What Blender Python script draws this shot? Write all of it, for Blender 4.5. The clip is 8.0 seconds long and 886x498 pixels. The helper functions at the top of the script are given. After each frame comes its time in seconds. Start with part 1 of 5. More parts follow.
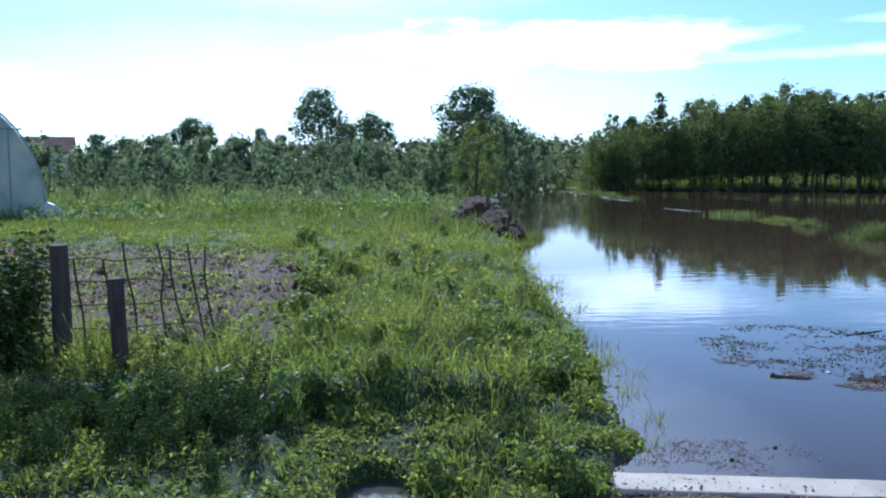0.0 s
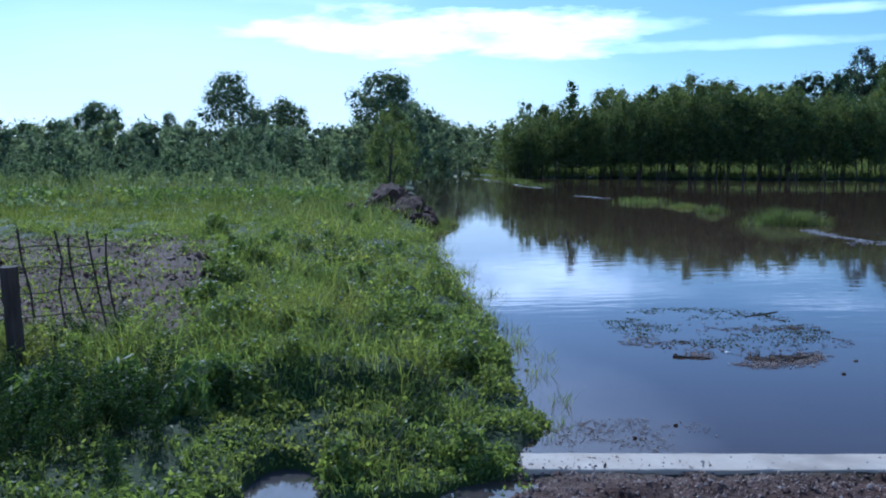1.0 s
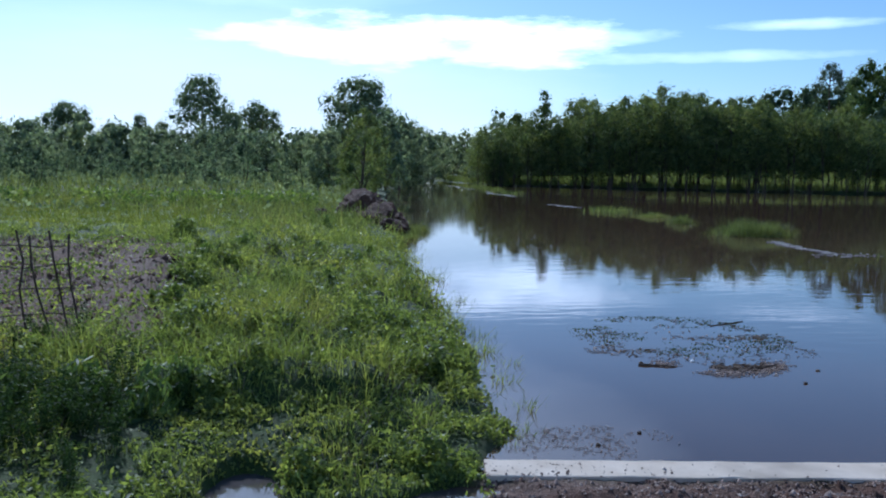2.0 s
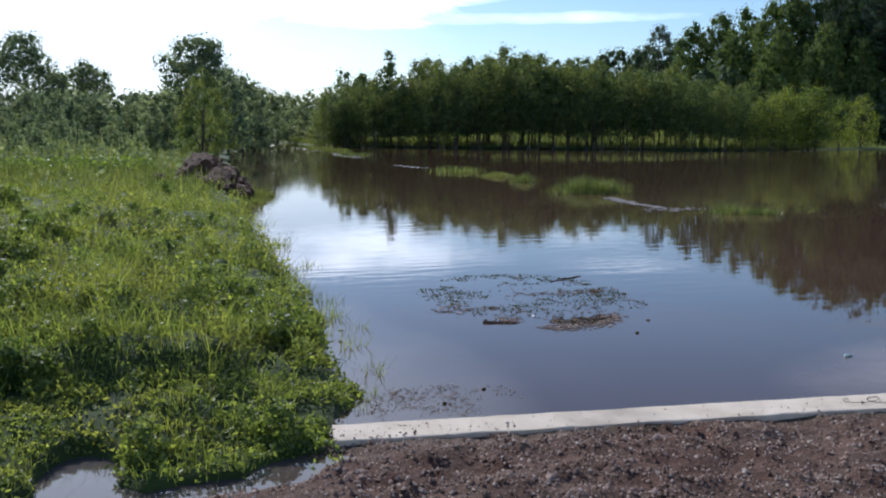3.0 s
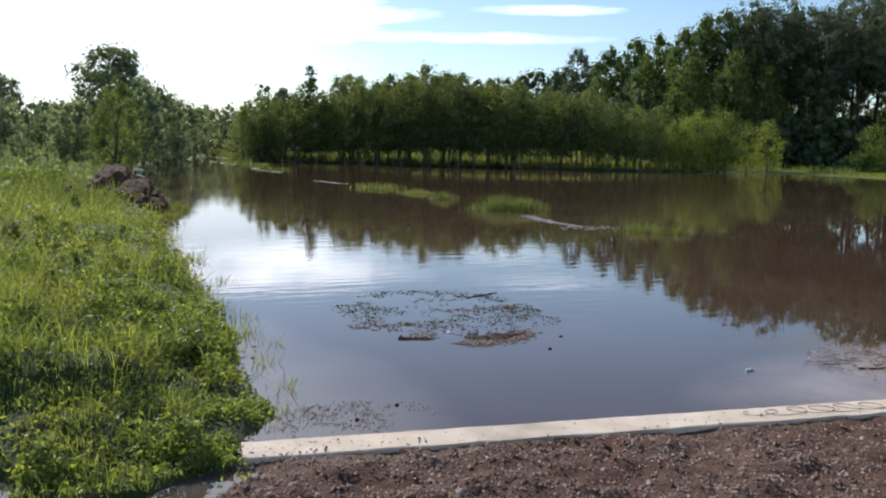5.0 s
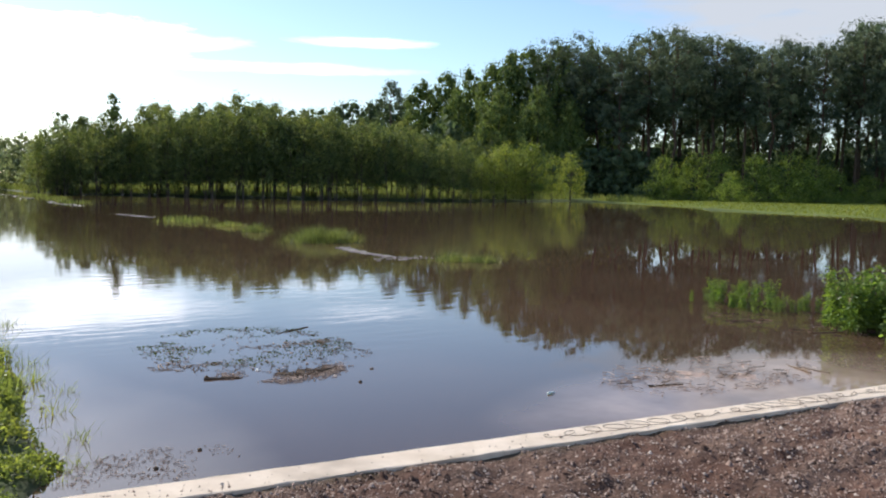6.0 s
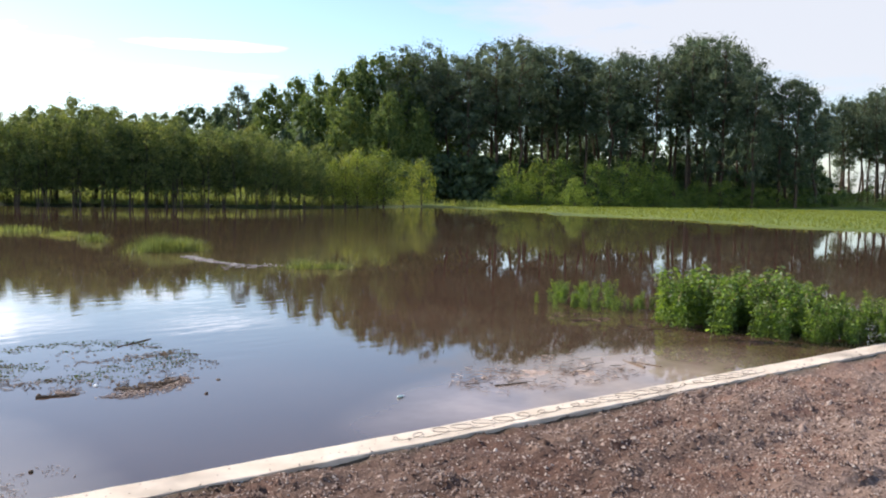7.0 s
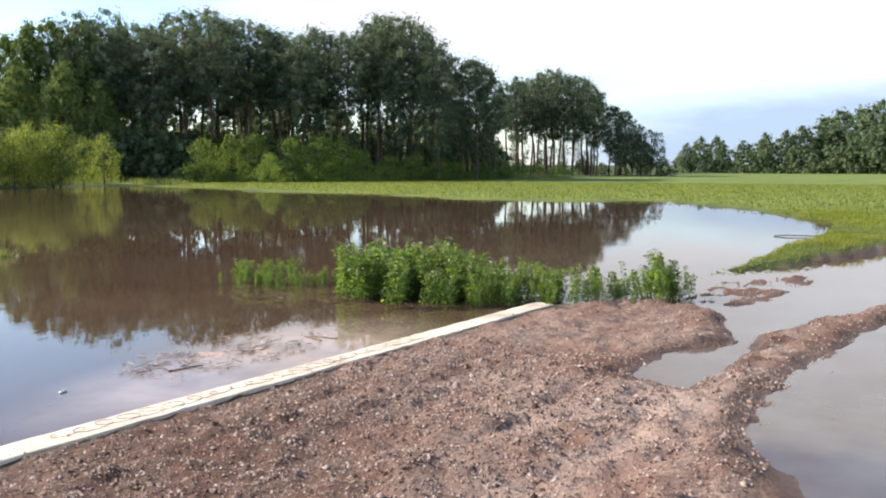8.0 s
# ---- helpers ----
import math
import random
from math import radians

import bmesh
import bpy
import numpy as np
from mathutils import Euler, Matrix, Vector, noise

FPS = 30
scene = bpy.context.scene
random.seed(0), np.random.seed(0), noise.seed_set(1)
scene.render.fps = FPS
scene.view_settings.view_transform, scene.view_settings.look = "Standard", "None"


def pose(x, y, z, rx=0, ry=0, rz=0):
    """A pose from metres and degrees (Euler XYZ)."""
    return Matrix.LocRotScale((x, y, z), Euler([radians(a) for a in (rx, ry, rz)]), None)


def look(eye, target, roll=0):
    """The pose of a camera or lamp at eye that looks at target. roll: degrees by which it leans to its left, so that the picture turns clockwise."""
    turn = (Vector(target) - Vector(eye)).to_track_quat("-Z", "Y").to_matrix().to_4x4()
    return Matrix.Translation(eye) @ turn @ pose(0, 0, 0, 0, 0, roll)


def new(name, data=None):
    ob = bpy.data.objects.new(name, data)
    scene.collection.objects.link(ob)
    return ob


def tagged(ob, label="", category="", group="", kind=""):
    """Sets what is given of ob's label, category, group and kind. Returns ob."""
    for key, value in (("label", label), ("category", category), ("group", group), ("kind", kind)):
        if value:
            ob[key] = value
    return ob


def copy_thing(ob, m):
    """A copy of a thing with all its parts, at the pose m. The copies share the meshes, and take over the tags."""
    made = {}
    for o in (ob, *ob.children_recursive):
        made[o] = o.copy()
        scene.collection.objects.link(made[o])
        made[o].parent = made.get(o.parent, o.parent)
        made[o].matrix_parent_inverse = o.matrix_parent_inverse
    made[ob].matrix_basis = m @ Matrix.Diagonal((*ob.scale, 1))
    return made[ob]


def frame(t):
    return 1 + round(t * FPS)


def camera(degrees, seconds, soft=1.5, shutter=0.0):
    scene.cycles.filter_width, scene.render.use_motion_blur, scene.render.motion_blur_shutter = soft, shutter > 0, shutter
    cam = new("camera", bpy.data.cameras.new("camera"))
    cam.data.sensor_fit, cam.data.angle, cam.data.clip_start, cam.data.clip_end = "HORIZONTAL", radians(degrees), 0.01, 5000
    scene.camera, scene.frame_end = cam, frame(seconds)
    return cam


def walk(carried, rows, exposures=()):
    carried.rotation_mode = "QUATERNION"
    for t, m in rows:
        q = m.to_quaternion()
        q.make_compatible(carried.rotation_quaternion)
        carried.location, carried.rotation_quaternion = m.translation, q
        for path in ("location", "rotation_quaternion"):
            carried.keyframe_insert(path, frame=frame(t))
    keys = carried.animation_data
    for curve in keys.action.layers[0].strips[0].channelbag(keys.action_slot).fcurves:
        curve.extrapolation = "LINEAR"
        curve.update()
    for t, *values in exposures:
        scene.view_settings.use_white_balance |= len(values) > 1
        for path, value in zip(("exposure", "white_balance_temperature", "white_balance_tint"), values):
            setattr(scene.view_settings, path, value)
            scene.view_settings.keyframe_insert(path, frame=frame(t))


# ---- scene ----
# A flooded field beside a gravel track, morning sun ahead. Water level is z = 0, +y is ahead at the start.
cam = camera(53.4, 8.0, soft=2.0)
PATH = [
    (0, (-0.740, -3.807, 1.519), (-0.771, -1.814, 1.349), -0.6),
    (0.1, (-0.738, -3.808, 1.517), (-0.731, -1.816, 1.333), 1.0),
    (0.2, (-0.736, -3.808, 1.515), (-0.702, -1.818, 1.319), 1.9),
    (0.3, (-0.733, -3.809, 1.512), (-0.673, -1.818, 1.336), 2.2),
    (0.4, (-0.731, -3.809, 1.510), (-0.678, -1.819, 1.326), 1.8),
    (0.5, (-0.729, -3.810, 1.508), (-0.605, -1.819, 1.371), 2.7),
    (0.6, (-0.724, -3.809, 1.508), (-0.587, -1.819, 1.357), 1.6),
    (0.7, (-0.718, -3.807, 1.507), (-0.573, -1.819, 1.342), 0.6),
    (0.8, (-0.713, -3.806, 1.507), (-0.543, -1.820, 1.344), 0.2),
    (0.9, (-0.707, -3.804, 1.506), (-0.542, -1.820, 1.315), -0.1),
    (1, (-0.702, -3.803, 1.506), (-0.542, -1.819, 1.306), -0.4),
    (1.2, (-0.696, -3.796, 1.510), (-0.531, -1.815, 1.294), 0.2),
    (2.3, (-0.669, -3.794, 1.491), (-0.365, -1.825, 1.315), 0.9),
    (2.4, (-0.669, -3.800, 1.502), (-0.310, -1.845, 1.275), 0.9),
    (2.5, (-0.670, -3.805, 1.514), (-0.252, -1.868, 1.245), 0.7),
    (2.6, (-0.663, -3.804, 1.514), (-0.207, -1.877, 1.231), 1.0),
    (2.7, (-0.656, -3.802, 1.514), (-0.180, -1.881, 1.229), 1.2),
    (2.8, (-0.649, -3.801, 1.515), (-0.133, -1.889, 1.235), 1.0),
    (2.9, (-0.642, -3.799, 1.515), (-0.095, -1.896, 1.238), 0.6),
    (3, (-0.635, -3.798, 1.515), (-0.080, -1.896, 1.245), 0.0),
    (3.1, (-0.634, -3.797, 1.513), (-0.064, -1.897, 1.257), 0.0),
    (3.2, (-0.634, -3.795, 1.511), (-0.054, -1.896, 1.273), 0.6),
    (3.3, (-0.633, -3.794, 1.508), (-0.035, -1.899, 1.279), 0.9),
    (3.4, (-0.633, -3.792, 1.506), (-0.030, -1.901, 1.260), 0.5),
    (3.5, (-0.632, -3.791, 1.504), (-0.032, -1.902, 1.235), 0.6),
    (4, (-0.623, -3.794, 1.509), (0.050, -1.927, 1.260), 1.4),
    (5.3, (-0.585, -3.834, 1.513), (0.188, -2.003, 1.288), 0.7),
    (5.4, (-0.567, -3.835, 1.516), (0.239, -2.018, 1.292), 0.5),
    (5.5, (-0.548, -3.836, 1.520), (0.307, -2.041, 1.301), 0.4),
    (5.6, (-0.545, -3.841, 1.523), (0.354, -2.068, 1.309), 0.5),
    (5.7, (-0.542, -3.846, 1.527), (0.421, -2.106, 1.318), 0.6),
    (5.8, (-0.540, -3.852, 1.530), (0.475, -2.140, 1.331), 0.7),
    (5.9, (-0.537, -3.857, 1.534), (0.526, -2.171, 1.360), 0.8),
    (6, (-0.534, -3.862, 1.537), (0.559, -2.194, 1.382), 0.9),
    (6.1, (-0.534, -3.865, 1.534), (0.599, -2.223, 1.405), 0.7),
    (6.2, (-0.534, -3.868, 1.532), (0.624, -2.240, 1.444), 0.5),
    (6.3, (-0.535, -3.872, 1.529), (0.628, -2.246, 1.451), 0.4),
    (6.4, (-0.535, -3.875, 1.527), (0.626, -2.254, 1.372), 0.2),
    (6.5, (-0.535, -3.878, 1.524), (0.641, -2.269, 1.358), 0.0),
    (6.6, (-0.533, -3.886, 1.527), (0.672, -2.298, 1.369), 0.1),
    (6.7, (-0.532, -3.894, 1.530), (0.703, -2.328, 1.379), 0.3),
    (6.8, (-0.530, -3.902, 1.533), (0.768, -2.387, 1.389), 0.4),
    (6.9, (-0.529, -3.910, 1.536), (0.800, -2.422, 1.397), 0.6),
    (7, (-0.527, -3.918, 1.539), (0.828, -2.454, 1.402), 0.7),
    (7.1, (-0.523, -3.927, 1.538), (0.844, -2.473, 1.401), 0.7),
    (7.2, (-0.519, -3.936, 1.536), (0.894, -2.528, 1.393), 0.6),
    (7.3, (-0.515, -3.944, 1.535), (0.908, -2.548, 1.383), 0.6),
    (7.4, (-0.511, -3.953, 1.533), (0.920, -2.566, 1.374), 0.5),
    (7.5, (-0.507, -3.962, 1.532), (0.962, -2.615, 1.365), 0.5),
    (7.6, (-0.507, -4.009, 1.542), (1.029, -2.740, 1.367), 0.4),
    (7.7, (-0.507, -4.056, 1.553), (1.081, -2.853, 1.372), 0.3),
    (7.8, (-0.508, -4.102, 1.563), (1.125, -2.960, 1.385), 0.2),
    (7.9, (-0.508, -4.149, 1.574), (1.176, -3.086, 1.389), 0.1),
    (8, (-0.508, -4.196, 1.584), (1.253, -3.266, 1.395), -0.0),
]
EXPOSURES = [(0.0, 0.0, 4750, 9), (0.5, -0.3, 4480, 9), (1.0, -0.45, 4450, 9), (2.5, -0.46, 5200, 11), (3.0, -0.2, 5600, 12), (3.5, -0.1, 5900, 12), (5.5, 0.1, 6200, 12), (6.5, 0.48, 6330, 13), (7.0, 0.6, 6400, 14), (8.0, 0.92, 6560, 13)]
walk(cam, [(t, look(eye, target, roll)) for t, eye, target, roll in PATH], EXPOSURES)

# ---- light ----
SUN_BEARING, SUN_HEIGHT = -14.0, 32.0          # degrees clockwise from +y, degrees above the horizon
SKY_STRENGTH, SUN_STRENGTH = 0.135, 5.0


def bearing(b, d):
    return d * math.sin(radians(b)), d * math.cos(radians(b))


def spot(b, d):
    """The place at bearing b and distance d from the viewpoint on the track."""
    return -0.6 + d * math.sin(radians(b)), -3.85 + d * math.cos(radians(b))


def make_world():
    world = bpy.data.worlds.new("sky")
    scene.world = world
    world.use_nodes = True
    nt = world.node_tree
    nt.nodes.clear()
    N, L = nt.nodes.new, nt.links.new
    out, bg = N("ShaderNodeOutputWorld"), N("ShaderNodeBackground")
    sky = N("ShaderNodeTexSky")
    sky.sky_type, sky.sun_disc = "NISHITA", False
    sky.sun_elevation, sky.sun_rotation = radians(SUN_HEIGHT), radians(SUN_BEARING)
    sky.air_density, sky.dust_density, sky.ozone_density = 1.0, 0.35, 3.0
    co = N("ShaderNodeTexCoord")
    sep = N("ShaderNodeSeparateXYZ")
    L(co.outputs["Generated"], sep.inputs[0])

    def m(op, a, b=None, clamp=False):
        n = N("ShaderNodeMath")
        n.operation, n.use_clamp = op, clamp
        for k, v in enumerate((a, b)):
            if v is None:
                continue
            if isinstance(v, (int, float)):
                n.inputs[k].default_value = v
            else:
                L(v, n.inputs[k])
        return n.outputs[0]

    az = m("MULTIPLY", m("ARCTAN2", sep.outputs[0], sep.outputs[1]), 57.2958)
    el = m("MULTIPLY", m("ARCSINE", sep.outputs[2]), 57.2958)
    comb = N("ShaderNodeCombineXYZ")
    L(m("MULTIPLY", az, 0.07), comb.inputs[0])
    L(m("MULTIPLY", el, 0.30), comb.inputs[1])
    n1 = N("ShaderNodeTexNoise")
    n1.inputs["Scale"].default_value, n1.inputs["Detail"].default_value, n1.inputs["Roughness"].default_value = 1.6, 7, 0.6
    L(comb.outputs[0], n1.inputs["Vector"])
    noise_c = m("SUBTRACT", n1.outputs[0], 0.5)

    def cloud(a0, e0, ra, re, slope=0.0, gain=3.0, rag=3.2):
        """A soft-edged bank of cloud about a direction."""
        da = m("SUBTRACT", az, a0)
        de = m("SUBTRACT", m("SUBTRACT", el, e0), m("MULTIPLY", da, slope))
        q = m("ADD", m("POWER", m("ABSOLUTE", m("DIVIDE", da, ra)), 2.0), m("POWER", m("ABSOLUTE", m("DIVIDE", de, re)), 2.0))
        return m("MULTIPLY", m("ADD", m("SUBTRACT", 1.0, q), m("MULTIPLY", noise_c, rag)), gain, True)

    near_sun = [cloud(5, 8.0, 14, 1.7, 0.0, 0.8, 4.6), cloud(13, 8.1, 10, 0.7, 0.02, 0.35, 3.2), cloud(22, 6.9, 8.5, 0.5, 0.0, 0.32, 3.0), cloud(27, 8.6, 5, 0.35, 0.0, 0.25, 4.5)]
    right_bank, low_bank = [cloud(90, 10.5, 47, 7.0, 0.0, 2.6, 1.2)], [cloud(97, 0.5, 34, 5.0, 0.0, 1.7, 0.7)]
    haze = [cloud(-8, 4.5, 26, 6.0, 0.0, 0.9, 0.6), cloud(-30, 5.0, 14, 2.5, 0.0, 1.0, 1.5)]
    aureole = [cloud(-6, 22.5, 32, 13.0, 0.0, 0.8, 0.4)]
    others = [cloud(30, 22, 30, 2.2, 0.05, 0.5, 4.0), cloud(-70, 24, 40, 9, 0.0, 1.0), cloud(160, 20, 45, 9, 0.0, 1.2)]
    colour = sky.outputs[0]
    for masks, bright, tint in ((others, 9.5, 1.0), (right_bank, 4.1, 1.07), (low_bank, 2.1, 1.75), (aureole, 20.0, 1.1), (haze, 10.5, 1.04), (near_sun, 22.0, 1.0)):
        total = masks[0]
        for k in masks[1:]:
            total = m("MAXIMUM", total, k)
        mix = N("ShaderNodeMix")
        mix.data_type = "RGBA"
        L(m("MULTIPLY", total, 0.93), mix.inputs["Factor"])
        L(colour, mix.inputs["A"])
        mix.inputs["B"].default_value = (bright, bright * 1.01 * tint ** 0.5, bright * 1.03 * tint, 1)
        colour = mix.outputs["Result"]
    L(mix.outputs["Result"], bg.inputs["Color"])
    bg.inputs["Strength"].default_value = SKY_STRENGTH
    L(bg.outputs[0], out.inputs[0])


make_world()
sun = new("sun", bpy.data.lights.new("sun", "SUN"))
sun.data.energy, sun.data.angle, sun.data.color = SUN_STRENGTH, radians(0.55), (1.0, 0.93, 0.82)
sun_xy = bearing(SUN_BEARING, math.cos(radians(SUN_HEIGHT)))
sun.matrix_world = look((sun_xy[0] * 60, sun_xy[1] * 60, math.sin(radians(SUN_HEIGHT)) * 60), (0, 0, 0))


# ---- materials ----
def material(name):
    mt = bpy.data.materials.new(name)
    mt.use_nodes = True
    return mt, mt.node_tree, mt.node_tree.nodes["Principled BSDF"]


def ramp(nt, src, stops):
    r = nt.nodes.new("ShaderNodeValToRGB")
    els = r.color_ramp.elements
    while len(els) < len(stops):
        els.new(0.5)
    for e, (p, c) in zip(els, stops):
        e.position, e.color = p, (*c, 1)
    nt.links.new(src, r.inputs[0])
    return r.outputs[0]


def noise_tex(nt, scale, detail=5, rough=0.55, stretch=None):
    n = nt.nodes.new("ShaderNodeTexNoise")
    n.inputs["Scale"].default_value, n.inputs["Detail"].default_value, n.inputs["Roughness"].default_value = scale, detail, rough
    co = nt.nodes.new("ShaderNodeTexCoord")
    mp = nt.nodes.new("ShaderNodeMapping")
    mp.inputs["Scale"].default_value = stretch or (1, 1, 1)
    nt.links.new(co.outputs["Object"], mp.inputs[0])
    nt.links.new(mp.outputs[0], n.inputs["Vector"])
    return n.outputs[0]


def mixed(nt, fac, a, b, mode="MIX"):
    n = nt.nodes.new("ShaderNodeMix")
    n.data_type, n.blend_type = "RGBA", mode
    for key, v in (("Factor", fac), ("A", a), ("B", b)):
        if isinstance(v, (int, float)):
            n.inputs[key].default_value = v
        elif isinstance(v, tuple):
            n.inputs[key].default_value = (*v, 1)
        else:
            nt.links.new(v, n.inputs[key])
    return n.outputs["Result"]


def bumped(nt, bsdf, height, strength, distance=0.02):
    b = nt.nodes.new("ShaderNodeBump")
    b.inputs["Strength"].default_value, b.inputs["Distance"].default_value = strength, distance
    nt.links.new(height, b.inputs["Height"])
    nt.links.new(b.outputs[0], bsdf.inputs["Normal"])


INNER = {}                                     # the closed foliage inside a crown, by the name of its outer one


def leaf_mat(name, dark, light, through_col, amount=0.4, rough=0.5, spec=0.3, spray=0.0, closed=True):
    """Foliage: each leaf its own tone, and light shining through it. spray: leaflets a metre, where each blade stands for a twig full of them, with gaps between."""
    mt, nt, b = material(name)
    geo = nt.nodes.new("ShaderNodeNewGeometry")
    obj = nt.nodes.new("ShaderNodeObjectInfo")
    col = ramp(nt, geo.outputs["Random Per Island"], [(0.0, dark), (0.75, light), (1.0, tuple(min(1, c * 1.35) for c in light))])
    big = ramp(nt, noise_tex(nt, 0.9, 4), [(0.28, (0.55, 0.66, 0.6)), (0.5, (0.95, 0.97, 0.95)), (0.72, (1.3, 1.14, 1.0))])
    col = mixed(nt, 1.0, col, big, "MULTIPLY")
    per = ramp(nt, obj.outputs["Random"], [(0.0, (0.82, 0.86, 0.85)), (1.0, (1.15, 1.1, 1.0))])
    col = mixed(nt, 1.0, col, per, "MULTIPLY")
    nt.links.new(col, b.inputs["Base Color"])
    b.inputs["Roughness"].default_value = rough
    b.inputs["Specular IOR Level"].default_value = spec
    tr = nt.nodes.new("ShaderNodeBsdfTranslucent")
    nt.links.new(mixed(nt, 1.0, col, through_col, "MULTIPLY"), tr.inputs["Color"])
    ms = nt.nodes.new("ShaderNodeMixShader")
    ms.inputs[0].default_value = amount
    nt.links.new(b.outputs[0], ms.inputs[1])
    nt.links.new(tr.outputs[0], ms.inputs[2])
    leafy_out = ms.outputs[0]
    if spray:
        co, vor = nt.nodes.new("ShaderNodeTexCoord"), nt.nodes.new("ShaderNodeTexVoronoi")
        vor.inputs["Scale"].default_value = spray
        nt.links.new(co.outputs["Object"], vor.inputs["Vector"])
        gap = nt.nodes.new("ShaderNodeMath")
        gap.operation = "GREATER_THAN"
        nt.links.new(vor.outputs["Distance"], gap.inputs[0])
        gap.inputs[1].default_value = 0.53 if not closed else 0.62
        clear, cut = nt.nodes.new("ShaderNodeBsdfTransparent"), nt.nodes.new("ShaderNodeMixShader")
        nt.links.new(gap.outputs[0], cut.inputs[0])
        nt.links.new(leafy_out, cut.inputs[1])
        nt.links.new(clear.outputs[0], cut.inputs[2])
        leafy_out = cut.outputs[0]
        if closed:
            INNER[name] = leaf_mat(name + "_inner", dark, light, through_col, amount, rough, spec)
    nt.links.new(leafy_out, nt.nodes["Material Output"].inputs[0])
    return mt


def plain_mat(name, c1, c2, scale=8.0, rough=0.8, bump=0.3, dist=0.01, stretch=None, metal=0.0, spots=None):
    mt, nt, b = material(name)
    col = ramp(nt, noise_tex(nt, scale, 6, 0.6, stretch), [(0.3, c1), (0.7, c2)])
    if spots:
        col = mixed(nt, ramp(nt, noise_tex(nt, scale * 0.22, 4, 0.6), [(0.5, (0, 0, 0)), (0.68, (0.8, 0.8, 0.8))]), col, spots)
    nt.links.new(col, b.inputs["Base Color"])
    b.inputs["Specular IOR Level"].default_value = 0.5 if rough < 0.8 else 0.15
    b.inputs["Roughness"].default_value, b.inputs["Metallic"].default_value = rough, metal
    bumped(nt, b, noise_tex(nt, scale * 5, 5, 0.6, stretch), bump, dist)
    return mt


def island_mat(name, stops, rough=0.75, bump=0.3, scale=60.0):
    """Loose pieces, each of its own tone."""
    mt, nt, b = material(name)
    geo = nt.nodes.new("ShaderNodeNewGeometry")
    obj = nt.nodes.new("ShaderNodeObjectInfo")
    add = nt.nodes.new("ShaderNodeMath")
    add.operation = "WRAP"
    add.inputs[1].default_value, add.inputs[2].default_value = 1.0, 0.0
    plus = nt.nodes.new("ShaderNodeMath")
    nt.links.new(geo.outputs["Random Per Island"], plus.inputs[0])
    nt.links.new(obj.outputs["Random"], plus.inputs[1])
    nt.links.new(plus.outputs[0], add.inputs[0])
    col = ramp(nt, add.outputs[0], stops)
    col = mixed(nt, 1.0, col, ramp(nt, noise_tex(nt, scale, 4), [(0.3, (0.7, 0.7, 0.7)), (0.7, (1.15, 1.15, 1.15))]), "MULTIPLY")
    nt.links.new(col, b.inputs["Base Color"])
    b.inputs["Roughness"].default_value, b.inputs["Specular IOR Level"].default_value = rough, 0.12
    bumped(nt, b, noise_tex(nt, scale * 3, 4), bump, 0.004)
    return mt


